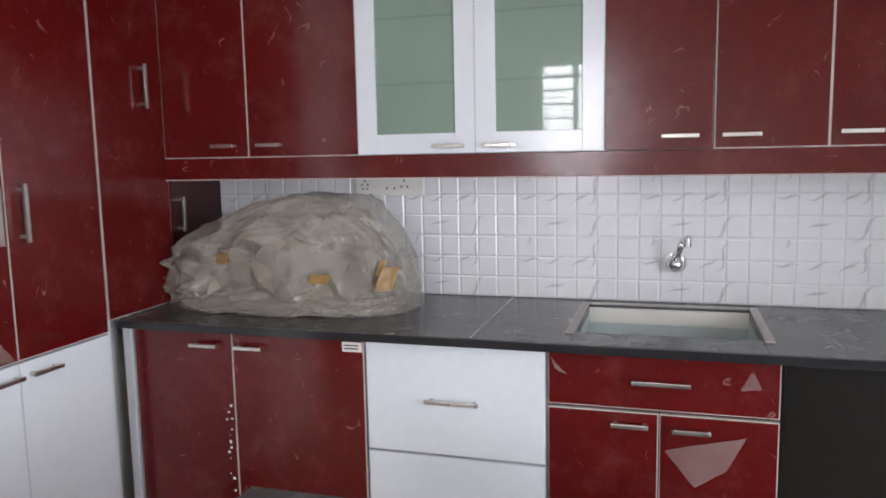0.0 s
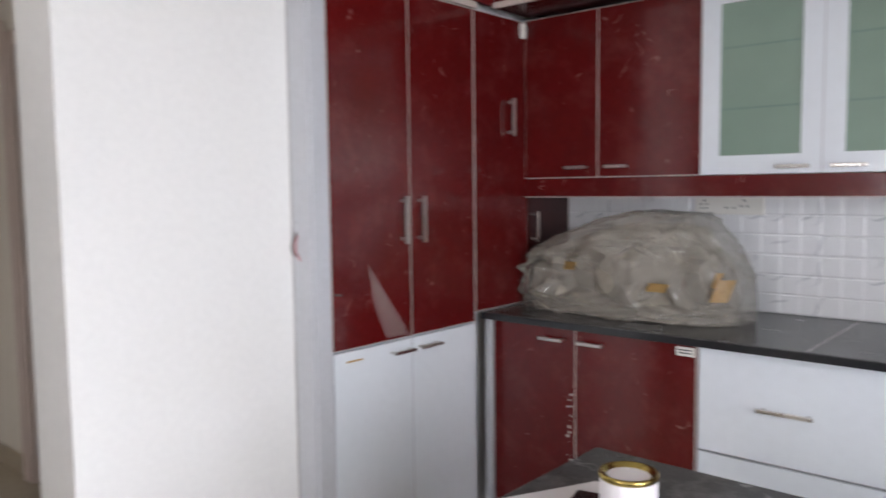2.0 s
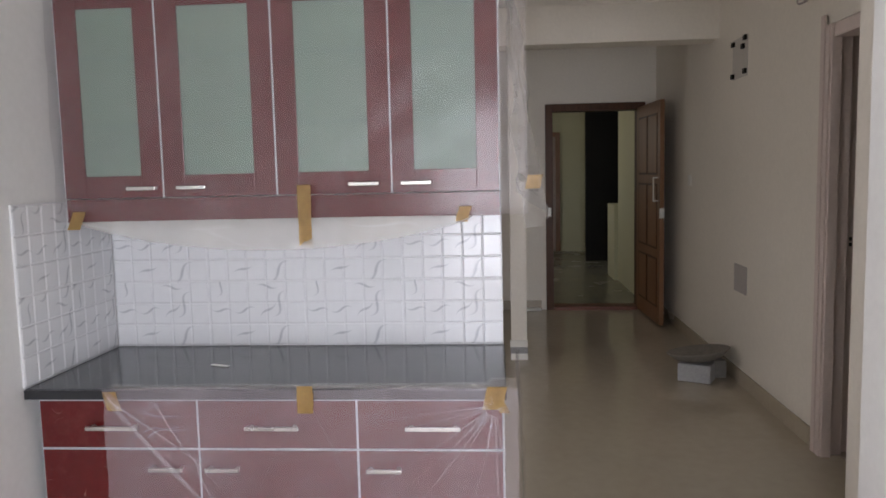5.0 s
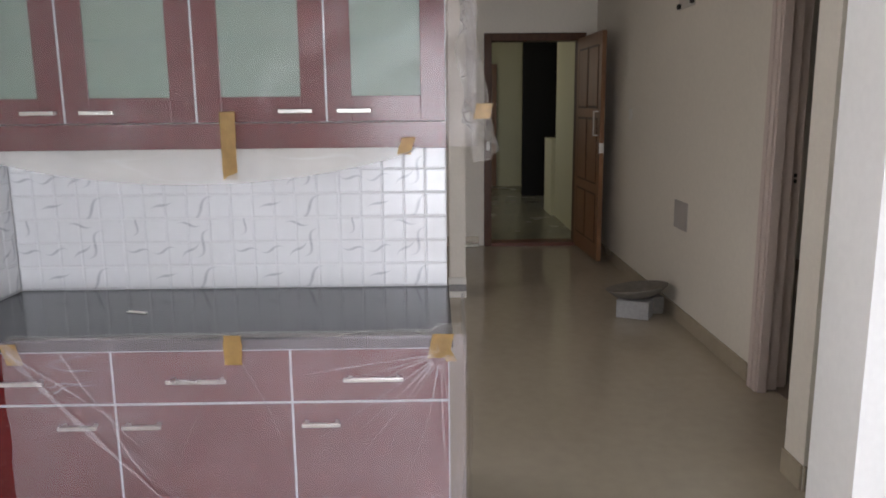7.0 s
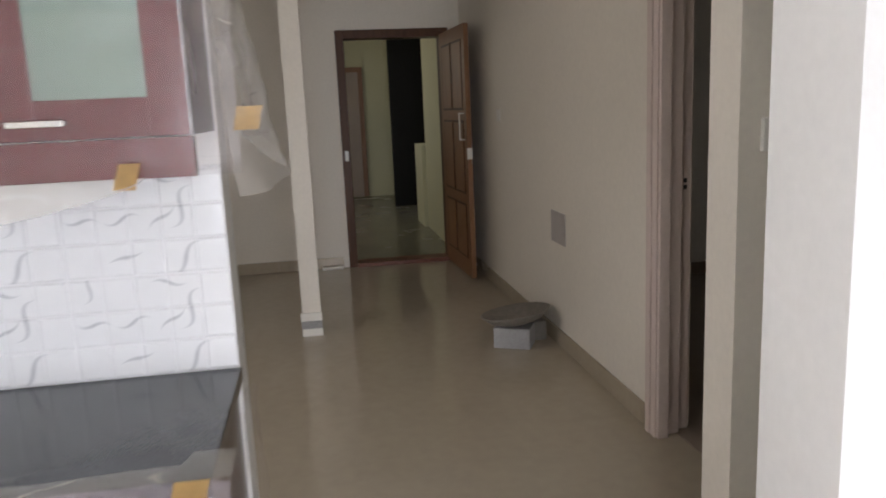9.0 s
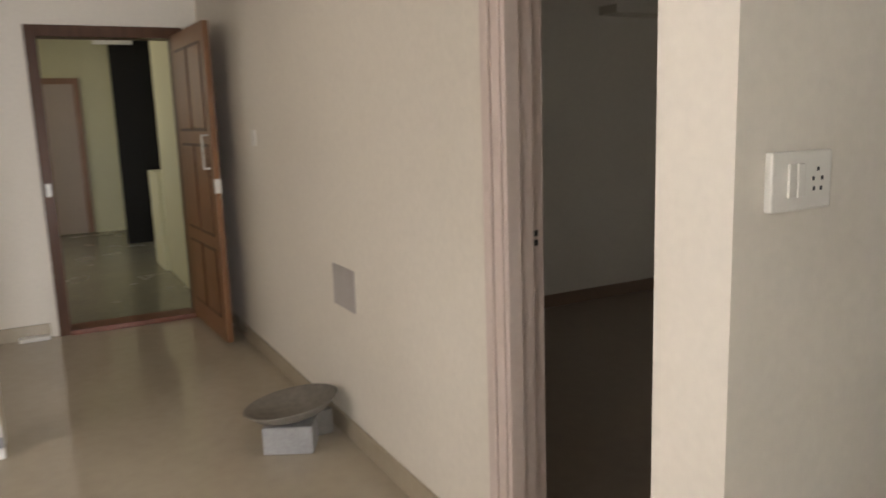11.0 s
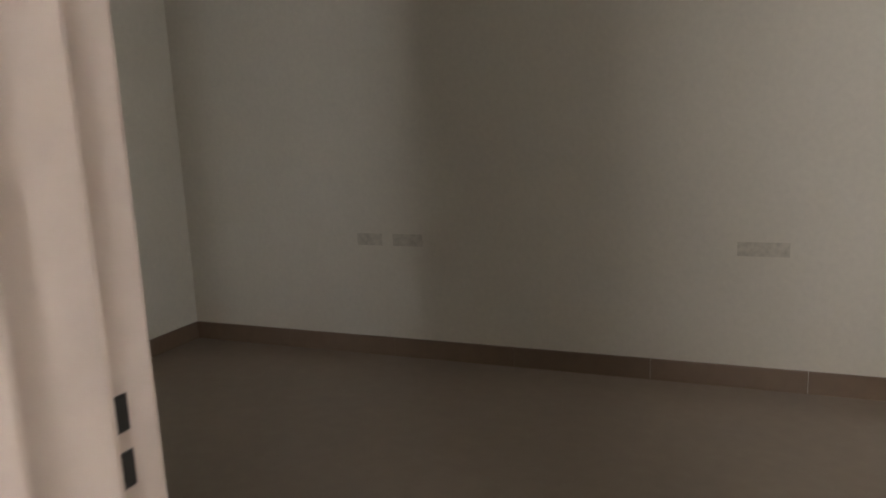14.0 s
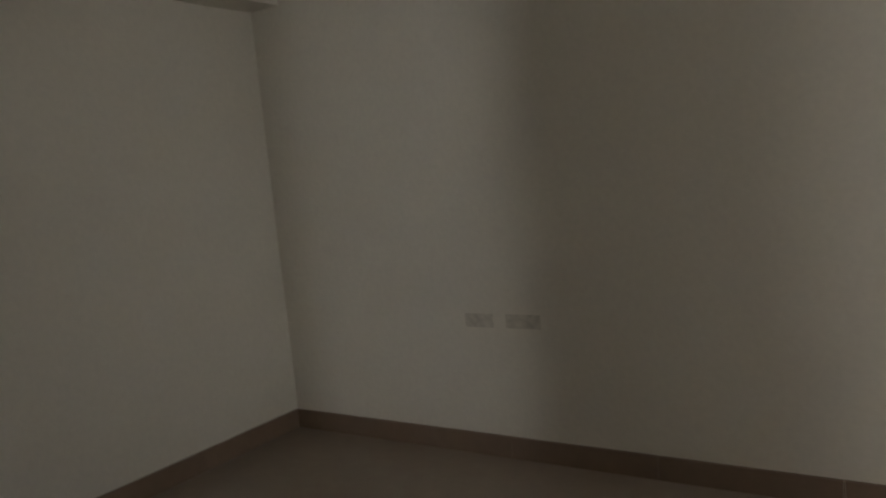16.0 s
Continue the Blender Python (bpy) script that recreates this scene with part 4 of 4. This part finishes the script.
def heap_sheet(scale, seed):
    """Crumpled film: a coarse bag of flat facets, broken again and again by smaller kinks."""
    rnd = random.Random(seed)
    bm = bmesh.new()
    bmesh.ops.create_icosphere(bm, subdivisions=4, radius=1)
    off = Vector((seed, seed * 0.7, 0))
    base = Vector((-0.655, 2.885, 0.889))
    for v in bm.verts:
        n0 = (v.co + Vector((rnd.uniform(-1, 1), rnd.uniform(-1, 1), rnd.uniform(-1, 1))) * 0.045).normalized()
        flat = max(0.05, math.hypot(n0.x, n0.y))
        x, y = math.copysign(abs(n0.x) ** 0.85, n0.x), math.copysign(abs(n0.y) ** 0.85, n0.y)
        if n0.z < 0 and flat > 0.4:
            x, y = math.copysign(abs(n0.x / flat) ** 0.85, n0.x), math.copysign(abs(n0.y / flat) ** 0.85, n0.y)
        z = math.copysign(min(1, 1.25 * abs(n0.z)) ** 0.6, n0.z)
        low = min(1, max(0, (0.7 - n0.z) / 0.4)) * min(1, max(0, -n0.y * 2 + 0.4))
        warp = Vector((noise.noise(n0 * 1.8 + off), 0, noise.noise(n0 * 1.8 + off + Vector((0, 5, 0)))))
        q = n0 + 0.5 * warp
        fold = abs(noise.noise(Vector((q.x * 1.6 + q.z * 1.2, q.y * 0.6, q.z * 2.4 - q.x * 0.8)) * 1.5 + off))
        r = low * (0.045 - 0.20 * fold) + rnd.uniform(-1, 1) * (0.008 + 0.014 * low)
        r *= 1 - 0.7 * max(0, abs(x) - 0.75) / 0.25
        if n0.z < -0.25:
            r *= 0.4
        top = heap_top(x)
        p = Vector((0.478 * x, 0.225 * y, 0.12 + z * ((top - 0.12) if z > 0 else 0.12))) * scale + n0 * r
        p.z = max(0.001 + 0.012 * (1 - scale), p.z)
        v.co = p + base
    for amp in (0.0065, 0.002):
        old = set(bm.verts)
        bmesh.ops.subdivide_edges(bm, edges=bm.edges[:], cuts=1, use_grid_fill=True)
        bm.normal_update()
        for v in bm.verts:
            if v not in old:
                v.co += v.normal * rnd.uniform(-1, 0.8) * amp
                v.co.z = max(base.z + 0.001, v.co.z)
    bmesh.ops.triangulate(bm, faces=bm.faces[:])
    for e in bm.edges:
        e.smooth = e.calc_face_angle(0) < 0.42
    return bm


heap = thing("polythene_heap", (-0.655, 2.885, 0.889), "crumpled heap of dusty grey polythene on the counter", "plastic sheet")
part("outer_sheet", heap_sheet(1.0, 2.0), HEAP, heap, "thin translucent crumpled sheet", smooth=True)
# Smaller copy added inside; its darker colour gives the folds depth.
part("inner_sheet", heap_sheet(0.88, 6.0), HEAP_INNER, heap, "inner copy of the sheet, coloured darker for depth", smooth=True)
for x, y, z, w, h, turn in ((-0.215, 2.70, 1.02, 0.06, 0.075, -48), (-0.235, 2.70, 1.055, 0.022, 0.05, -48), (-0.43, 2.655, 1.02, 0.07, 0.03, -88), (-0.80, 2.68, 1.075, 0.05, 0.03, -100)):
    t = tape(x, y, z, w, h, 0.4)
    t.rotation_euler = (0, 0, radians(turn))

# ---- peeled film scraps and stickers on the doors ----


def scrap_sheet(f, pts, lift, label):
    bm = bmesh.new()
    vs = [bm.verts.new(f.at(u, 0.0215 + lift * k, w)) for k, (u, w) in enumerate(pts)]
    bm.faces.new(vs)
    bmesh.ops.subdivide_edges(bm, edges=bm.edges[:], cuts=3, use_grid_fill=True)
    for v in bm.verts:
        v.co += Vector((0, 0, 0.004 * noise.noise(v.co * 40)))
    return solid("film_scrap", bm, SCRAP, label, "plastic film", group="peeled film scraps")


scrap_sheet(KN, [(0.64, 0.59), (0.85, 0.645), (0.80, 0.55), (0.72, 0.50)], 0.006, "torn triangular flap of protective film on a red door")
scrap_sheet(KN, [(0.83, 0.775), (0.862, 0.83), (0.885, 0.78)], 0.003, "small torn flap of protective film on a drawer")
scrap_sheet(KN, [(0.325, 0.84), (0.34, 0.80), (0.375, 0.79)], 0.003, "small torn flap of protective film on a drawer")
scrap_sheet(TALL, [(1.90, 1.13), (1.925, 0.99), (1.98, 0.87), (2.09, 0.865), (2.04, 0.93)], 0.003, "long torn sliver of protective film on a tall red door")
st = solid("sticker", one(-0.315, -0.25, 2.5585, 2.5598, 0.815, 0.845), PLASTIC, "small white printed sticker on a red door", "sticker")
for z0 in (0.823, 0.833):
    part("print_line", one(-0.308, -0.262, 2.5580, 2.5586, z0, z0 + 0.004), DARKPLASTIC, st)
for k in range(16):
    z = 0.30 + 0.34 * random.random() ** 1.2
    r = random.uniform(0.0015, 0.006)
    solid("paint_speck", lathe([(0, 0), (r, 0.0), (r * 0.6, 0.0015), (0, 0.002)], (0, 0, 0), 8), PLASTIC, "white paint speck on a red door", "paint speck", group="paint specks").matrix_world = pose(-0.722 + random.uniform(-0.014, 0.006), 2.5602, z, 90, 0, 0)

# ---- partition wall bits ----
knot = thing("hanging_wires", (-1.195, 1.66, 1.28), "bundle of red and black wires from a wall hole", "wires")


def wire(pts, r, material, parent):
    cu = bpy.data.curves.new("wire", "CURVE")
    cu.dimensions, cu.bevel_depth, cu.bevel_resolution = "3D", r, 2
    s = cu.splines.new("BEZIER")
    s.bezier_points.add(len(pts) - 1)
    for b, p in zip(s.bezier_points, pts):
        b.co = Vector(p) - root_place(parent)
        b.handle_left_type = b.handle_right_type = "AUTO"
    cu.materials.append(material)
    o = new("wire", cu)
    o.parent = parent
    return o


for k in range(9):
    y = 1.682 + 0.003 * k
    wire([(-1.20, y, 1.29), (-1.182, y - 0.006, 1.25), (-1.17, y + 0.012 * (k - 3), 1.19), (-1.165, y + 0.01 * (k - 2), 1.17 - 0.018 * k)], 0.0022, WIRE_RED if k % 2 else WIRE_BLACK, knot)
wire([(-1.20, 1.70, 1.27), (-1.15, 1.705, 1.12), (-1.12, 1.73, 1.05), (-1.09, 1.775, 1.04)], 0.0025, WIRE_BLACK, knot)
part("hole_plug", lathe([(0, 0), (0.018, 0), (0.014, 0.02), (0, 0.024)], (-1.185, 1.69, 1.275), 10), WIRE_BLACK, knot)

# ---- hall ----
ent = thing("door_1", (-7.2, 0.93, 0), "dark wooden entrance door frame with a threshold", "door", kind="structure")
part("door_frame", boxes((-7.31, -7.12, 0.43, 0.505, 0, 2.12), (-7.31, -7.12, 1.36, 1.435, 0, 2.12), (-7.31, -7.12, 0.505, 1.36, 2.045, 2.12), bevel=0.004), WOODFRAME, ent)
part("threshold", one(-7.31, -7.10, 0.505, 1.36, 0.0, 0.035, bevel=0.004), mat("red_brown_threshold", (0.16, 0.05, 0.025), 0.4, grain=30, var=0.2, bump=0.1), ent, "red brown wooden threshold")
part("latch_plate", one(-7.121, -7.112, 0.452, 0.485, 0.98, 1.07, bevel=0.002), PLASTIC, ent, "white taped latch")
leaf = thing("entrance_door_leaf", (-7.12, 1.37, 0.01), "open panelled teak entrance door", "door")
part("leaf", one(0, 0.92, -0.019, 0.019, 0.01, 2.05, bevel=0.003), WOODDOOR)
lf = bpy.data.objects["leaf"]
lf.parent = leaf
for z0, z1 in ((0.18, 0.60), (0.72, 1.28), (1.40, 1.92)):
    for u0, u1 in ((0.12, 0.43), (0.50, 0.81)):
        bm = boxes((u0, u1, -0.026, -0.019, z0, z1), bevel=0.006)
        p = part("raised_panel", bm, WOODDOOR)
        p.parent = leaf
        bm = boxes((u0 - 0.02, u0, -0.024, -0.019, z0 - 0.02, z1 + 0.02), (u1, u1 + 0.02, -0.024, -0.019, z0 - 0.02, z1 + 0.02), (u0, u1, -0.024, -0.019, z0 - 0.02, z0), (u0, u1, -0.024, -0.019, z1, z1 + 0.02))
        p = part("panel_groove", bm, WOODFRAME)
        p.parent = leaf
for nm, bm, mm in (("pull_handle", boxes((0.845, 0.857, -0.065, -0.055, 1.14, 1.36), (0.845, 0.857, -0.065, -0.019, 1.14, 1.15), (0.845, 0.857, -0.065, -0.019, 1.35, 1.36)), STEEL),
                   ("lock_wrap", boxes((0.915, 0.93, -0.022, 0.022, 0.99, 1.08), bevel=0.002), PLASTIC),
                   ("edge_bead", boxes((0.915, 0.926, -0.02, 0.02, 0.02, 0.95), (0.915, 0.926, -0.02, 0.02, 1.1, 2.04)), WOODDOOR),
                   ("door_bolt", boxes((0.86, 0.92, 0.02, 0.03, 0.12, 0.13)), STEEL)):
    p = part(nm, bm, mm)
    p.parent = leaf
leaf.rotation_euler = (0, 0, radians(2.5))

vent = solid("cover_plate", one(-4.50, -4.245, 1.539, 1.5445, 0.615, 0.80, bevel=0.002), GREYPATCH, "grey blank cover plate on the hall wall", "cover plate")
db = thing("wall_bracket_plate", (-4.47, 1.53, 2.15), "open electrical box plate with dark knockouts high on the wall", "junction box")
part("plate", one(-4.60, -4.30, 1.537, 1.5445, 2.03, 2.29, bevel=0.002), mat("bracket_grey", (0.55, 0.52, 0.47), 0.5, grain=30, var=0.1, bump=0.05), db)
for u, w in ((-4.32, 2.27), (-4.32, 2.06), (-4.36, 2.22), (-4.57, 2.05), (-4.57, 2.26)):
    part("bolt", one(u - 0.022, u + 0.022, 1.52, 1.537, w - 0.016, w + 0.016, bevel=0.003), BLACK, db)
bell = solid("wall_switch_small", one(-5.78, -5.69, 1.535, 1.5445, 1.30, 1.39, bevel=0.003), PLASTIC, "small white bell switch on the hall wall", "switch")
hook = thing("ceiling_hook", (-3.35, 1.52, 2.27), "small wire hook stub on the wall", "hook")
wire([(-3.40, 1.545, 2.32), (-3.37, 1.50, 2.30), (-3.34, 1.49, 2.27), (-3.31, 1.52, 2.28)], 0.006, GREYPATCH, hook)

# pan of cement on a block
blk = solid("cement_brick", one(-0.11, 0.11, -0.075, 0.075, 0, 0.125, bevel=0.008), CONCRETE, "grey cement block standing on the floor", "brick")
blk.matrix_world = pose(-4.44, 1.28, 0.001, 0, 0, 63)
# Rear block takes the dark pan colour as the shadow behind the pan.
blk = solid("cement_brick", one(-0.11, 0.11, -0.05, 0.05, 0, 0.12, bevel=0.008), PAN, "block against the wall, coloured dark for the shadow on it", "brick")
blk.matrix_world = pose(-4.60, 1.44, 0.001, 0, 0, 5)
prof = [(0, 0.012), (0.10, 0.012), (0.16, 0.035), (0.205, 0.075), (0.212, 0.082), (0.206, 0.084), (0.155, 0.045), (0.10, 0.024), (0, 0.022)]
pan = solid("mortar_pan", lathe(prof, (0, 0, 0), 40), PAN, "round cement-stained metal pan resting on a block", "pan", smooth=True)
pan.matrix_world = pose(-4.47, 1.31, 0.122, 7, -5, 0)

# loose skirting pieces at the pier
for k, (z0, z1) in enumerate(((0.001, 0.05), (0.052, 0.10), (0.102, 0.155))):
    solid("loose_skirting_piece", one(-5.029, -5.012, 0.025 - 0.003 * k, 0.155, z0, z1, bevel=0.002), CONCRETE if k % 2 else PLASTIC, "white tile offcut fixed at the foot of the pier", "tile", group="pier foot tiles")
solid("rag", one(-7.14, -7.06, 0.18, 0.37, 0.001, 0.03, bevel=0.01), PLASTIC, "white folded rag by the entrance door", "rag")

# switch plate by the bedroom
sw = thing("switch_plate", (-2.05, 1.41, 1.315), "white switch and socket plate on the pier", "switch")
part("cover", one(-2.0545, -2.040, 1.345, 1.478, 1.272, 1.360, bevel=0.004), PLASTIC, sw)
for y0 in (1.378, 1.397):
    part("rocker", one(-2.0405, -2.036, y0, y0 + 0.016, 1.292, 1.342, bevel=0.0015), PLASTIC, sw)
for dy, dz in ((0, 0.016), (-0.010, 0.002), (0.010, 0.002), (-0.008, -0.013), (0.008, -0.013)):
    part("pin_hole", one(-2.0403, -2.0392, 1.445 + dy - 0.0025, 1.445 + dy + 0.0025, 1.316 + dz - 0.003, 1.316 + dz + 0.003), DARKPLASTIC, sw)

# bedroom door frame
bd = thing("door_2", (-2.67, 1.6, 0), "primer painted bedroom door frame with no leaf", "door", kind="structure")
part("left_jamb", boxes((-3.128, -3.03, 1.53, 1.578, 0, 2.115), (-3.128, -3.062, 1.579, 1.642, 0, 2.115), (-3.128, -3.098, 1.643, 1.70, 0, 2.115), bevel=0.004), PINKJAMB, bd)
part("architrave", boxes((-3.135, -3.095, 1.518, 1.5295, 0, 2.165), (-3.085, -3.045, 1.521, 1.5295, 0, 2.11), bevel=0.003), PINKJAMB, bd)
part("right_jamb", boxes((-2.445, -2.214, 1.942, 2.02, 0, 2.115), bevel=0.004), PINKJAMB, bd)
part("head", boxes((-3.03, -2.302, 1.54, 1.71, 2.05, 2.115), bevel=0.004), PINKJAMB, bd)
for z in (1.086, 1.058):
    part("strike_hole", one(-3.0985, -3.0968, 1.664, 1.679, z - 0.009, z + 0.009), DARKPLASTIC, bd)
part("hinge_plate", one(-2.438, -2.404, 1.9395, 1.9425, 0.90, 1.04), GREYPATCH, bd, "dull steel hinge leaf")

solid("bedroom_loft_slab", one(-5.81, -5.62, 4.15, 4.75, 2.12, 2.18), PLASTER, "plaster loft slab in the bedroom corner", "slab", "structure")
# bedroom fittings
for x0, w in ((-4.72, 0.14), (-4.52, 0.16), (-2.92, 0.20)):
    s = thing("wall_socket_box", (x0 + w / 2, 4.745, 0.60), "faint unfinished socket box low on the bedroom wall", "socket", "bedroom socket boxes")
    part("plate", one(x0, x0 + w, 4.746, 4.7495, 0.575, 0.635, bevel=0.001), SOCKETBOX, s)

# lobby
# Solid slab, painted black for the darkness of the lift opening.
lift = solid("lift_door", one(-11.6, -11.5, 1.33, 2.4, -0.01, 2.5), BLACK, "tall black slab in place of the dark lift opening", "door")
ld = thing("door_3", (-12.98, 0.4, 0), "brown framed flush door in the far lobby wall", "door", kind="structure")
part("door_frame", boxes((-13.0, -12.94, 0.96, 1.04, 0, 2.12), (-13.0, -12.94, 0.0, 0.08, 0, 2.12), (-13.0, -12.94, 0.08, 0.96, 2.04, 2.12), bevel=0.003), WOODDOOR, ld)
part("leaf", one(-12.99, -12.96, 0.08, 0.96, 0, 2.04), mat("beige_flush_door", (0.42, 0.34, 0.28), 0.5, grain=30, var=0.06, bump=0.05), ld)
lamp = solid("lobby_tube_light", one(-11.48, -11.44, 1.15, 1.6, 2.42, 2.48, bevel=0.01), PLASTIC, "white unlit tube light fitting", "lamp")


# ---- splashback tiles, last ----
def tile_mesh(w, h, nu, nv):
    bm = bmesh.new()
    cw, ch = w / nu, h / nv
    for i in range(nu):
        for j in range(nv):
            x0, z0 = i * cw, j * ch
            e, g = 0.0010, 0.0055
            o = [(x0 + e, z0 + e), (x0 + cw - e, z0 + e), (x0 + cw - e, z0 + ch - e), (x0 + e, z0 + ch - e)]
            n = [(x0 + g, z0 + g), (x0 + cw - g, z0 + g), (x0 + cw - g, z0 + ch - g), (x0 + g, z0 + ch - g)]
            a = [bm.verts.new((x, 0, z)) for x, z in o]
            b = [bm.verts.new((x, -0.0028, z)) for x, z in n]
            bm.faces.new(b)
            for k in range(4):
                bm.faces.new((a[k], a[(k + 1) % 4], b[(k + 1) % 4], b[k]))
    bmesh.ops.recalc_face_normals(bm, faces=bm.faces)
    me = bpy.data.meshes.new("wall_tile")
    bm.to_mesh(me)
    bm.free()
    me.materials.append(TILE)
    return me


def splash(name, label, backing, start, step, count, rot, w, h, nu):
    s = thing(name, (0, 0, 0), label, "tiles", kind="structure")
    part("grout_bed", one(*backing), GROUT, s)
    tiles = tile_mesh(w, h, nu, 3)
    for j in range(2):
        for i in range(count):
            o = new("wall_tile", tiles)
            o.parent = s
            o.matrix_basis = Matrix.Translation(Vector(start) + Vector(step) * i + Vector((0, 0, (h + 0.0025) * j))) @ pose(0, 0, 0, 0, 0, rot)
    return s


splash("splashback_kitchen", "white marbled mosaic tiles behind the kitchen counter", (-1.10, 2.49, 3.158, 3.174, 0.889, 1.34), (-1.168, 3.1575, 0.889), (0.4275, 0, 0), 8, 0, 0.425, 0.2225, 6)
splash("splashback_dining", "white marbled mosaic tiles behind the crockery counter", (-2.107, -2.098, -1.56, -0.04, 0.801, 1.311), (-2.0975, -1.56, 0.803), (0, 0.381, 0), 4, 90, 0.378, 0.25, 5)
splash("splashback_side", "white marbled mosaic tiles on the side wall", (-2.097, -1.50, -1.569, -1.562, 0.801, 1.385), (-1.50 - 0.0, -1.5618, 0.803), (-0.298, 0, 0), 2, 180, 0.296, 0.288, 4)
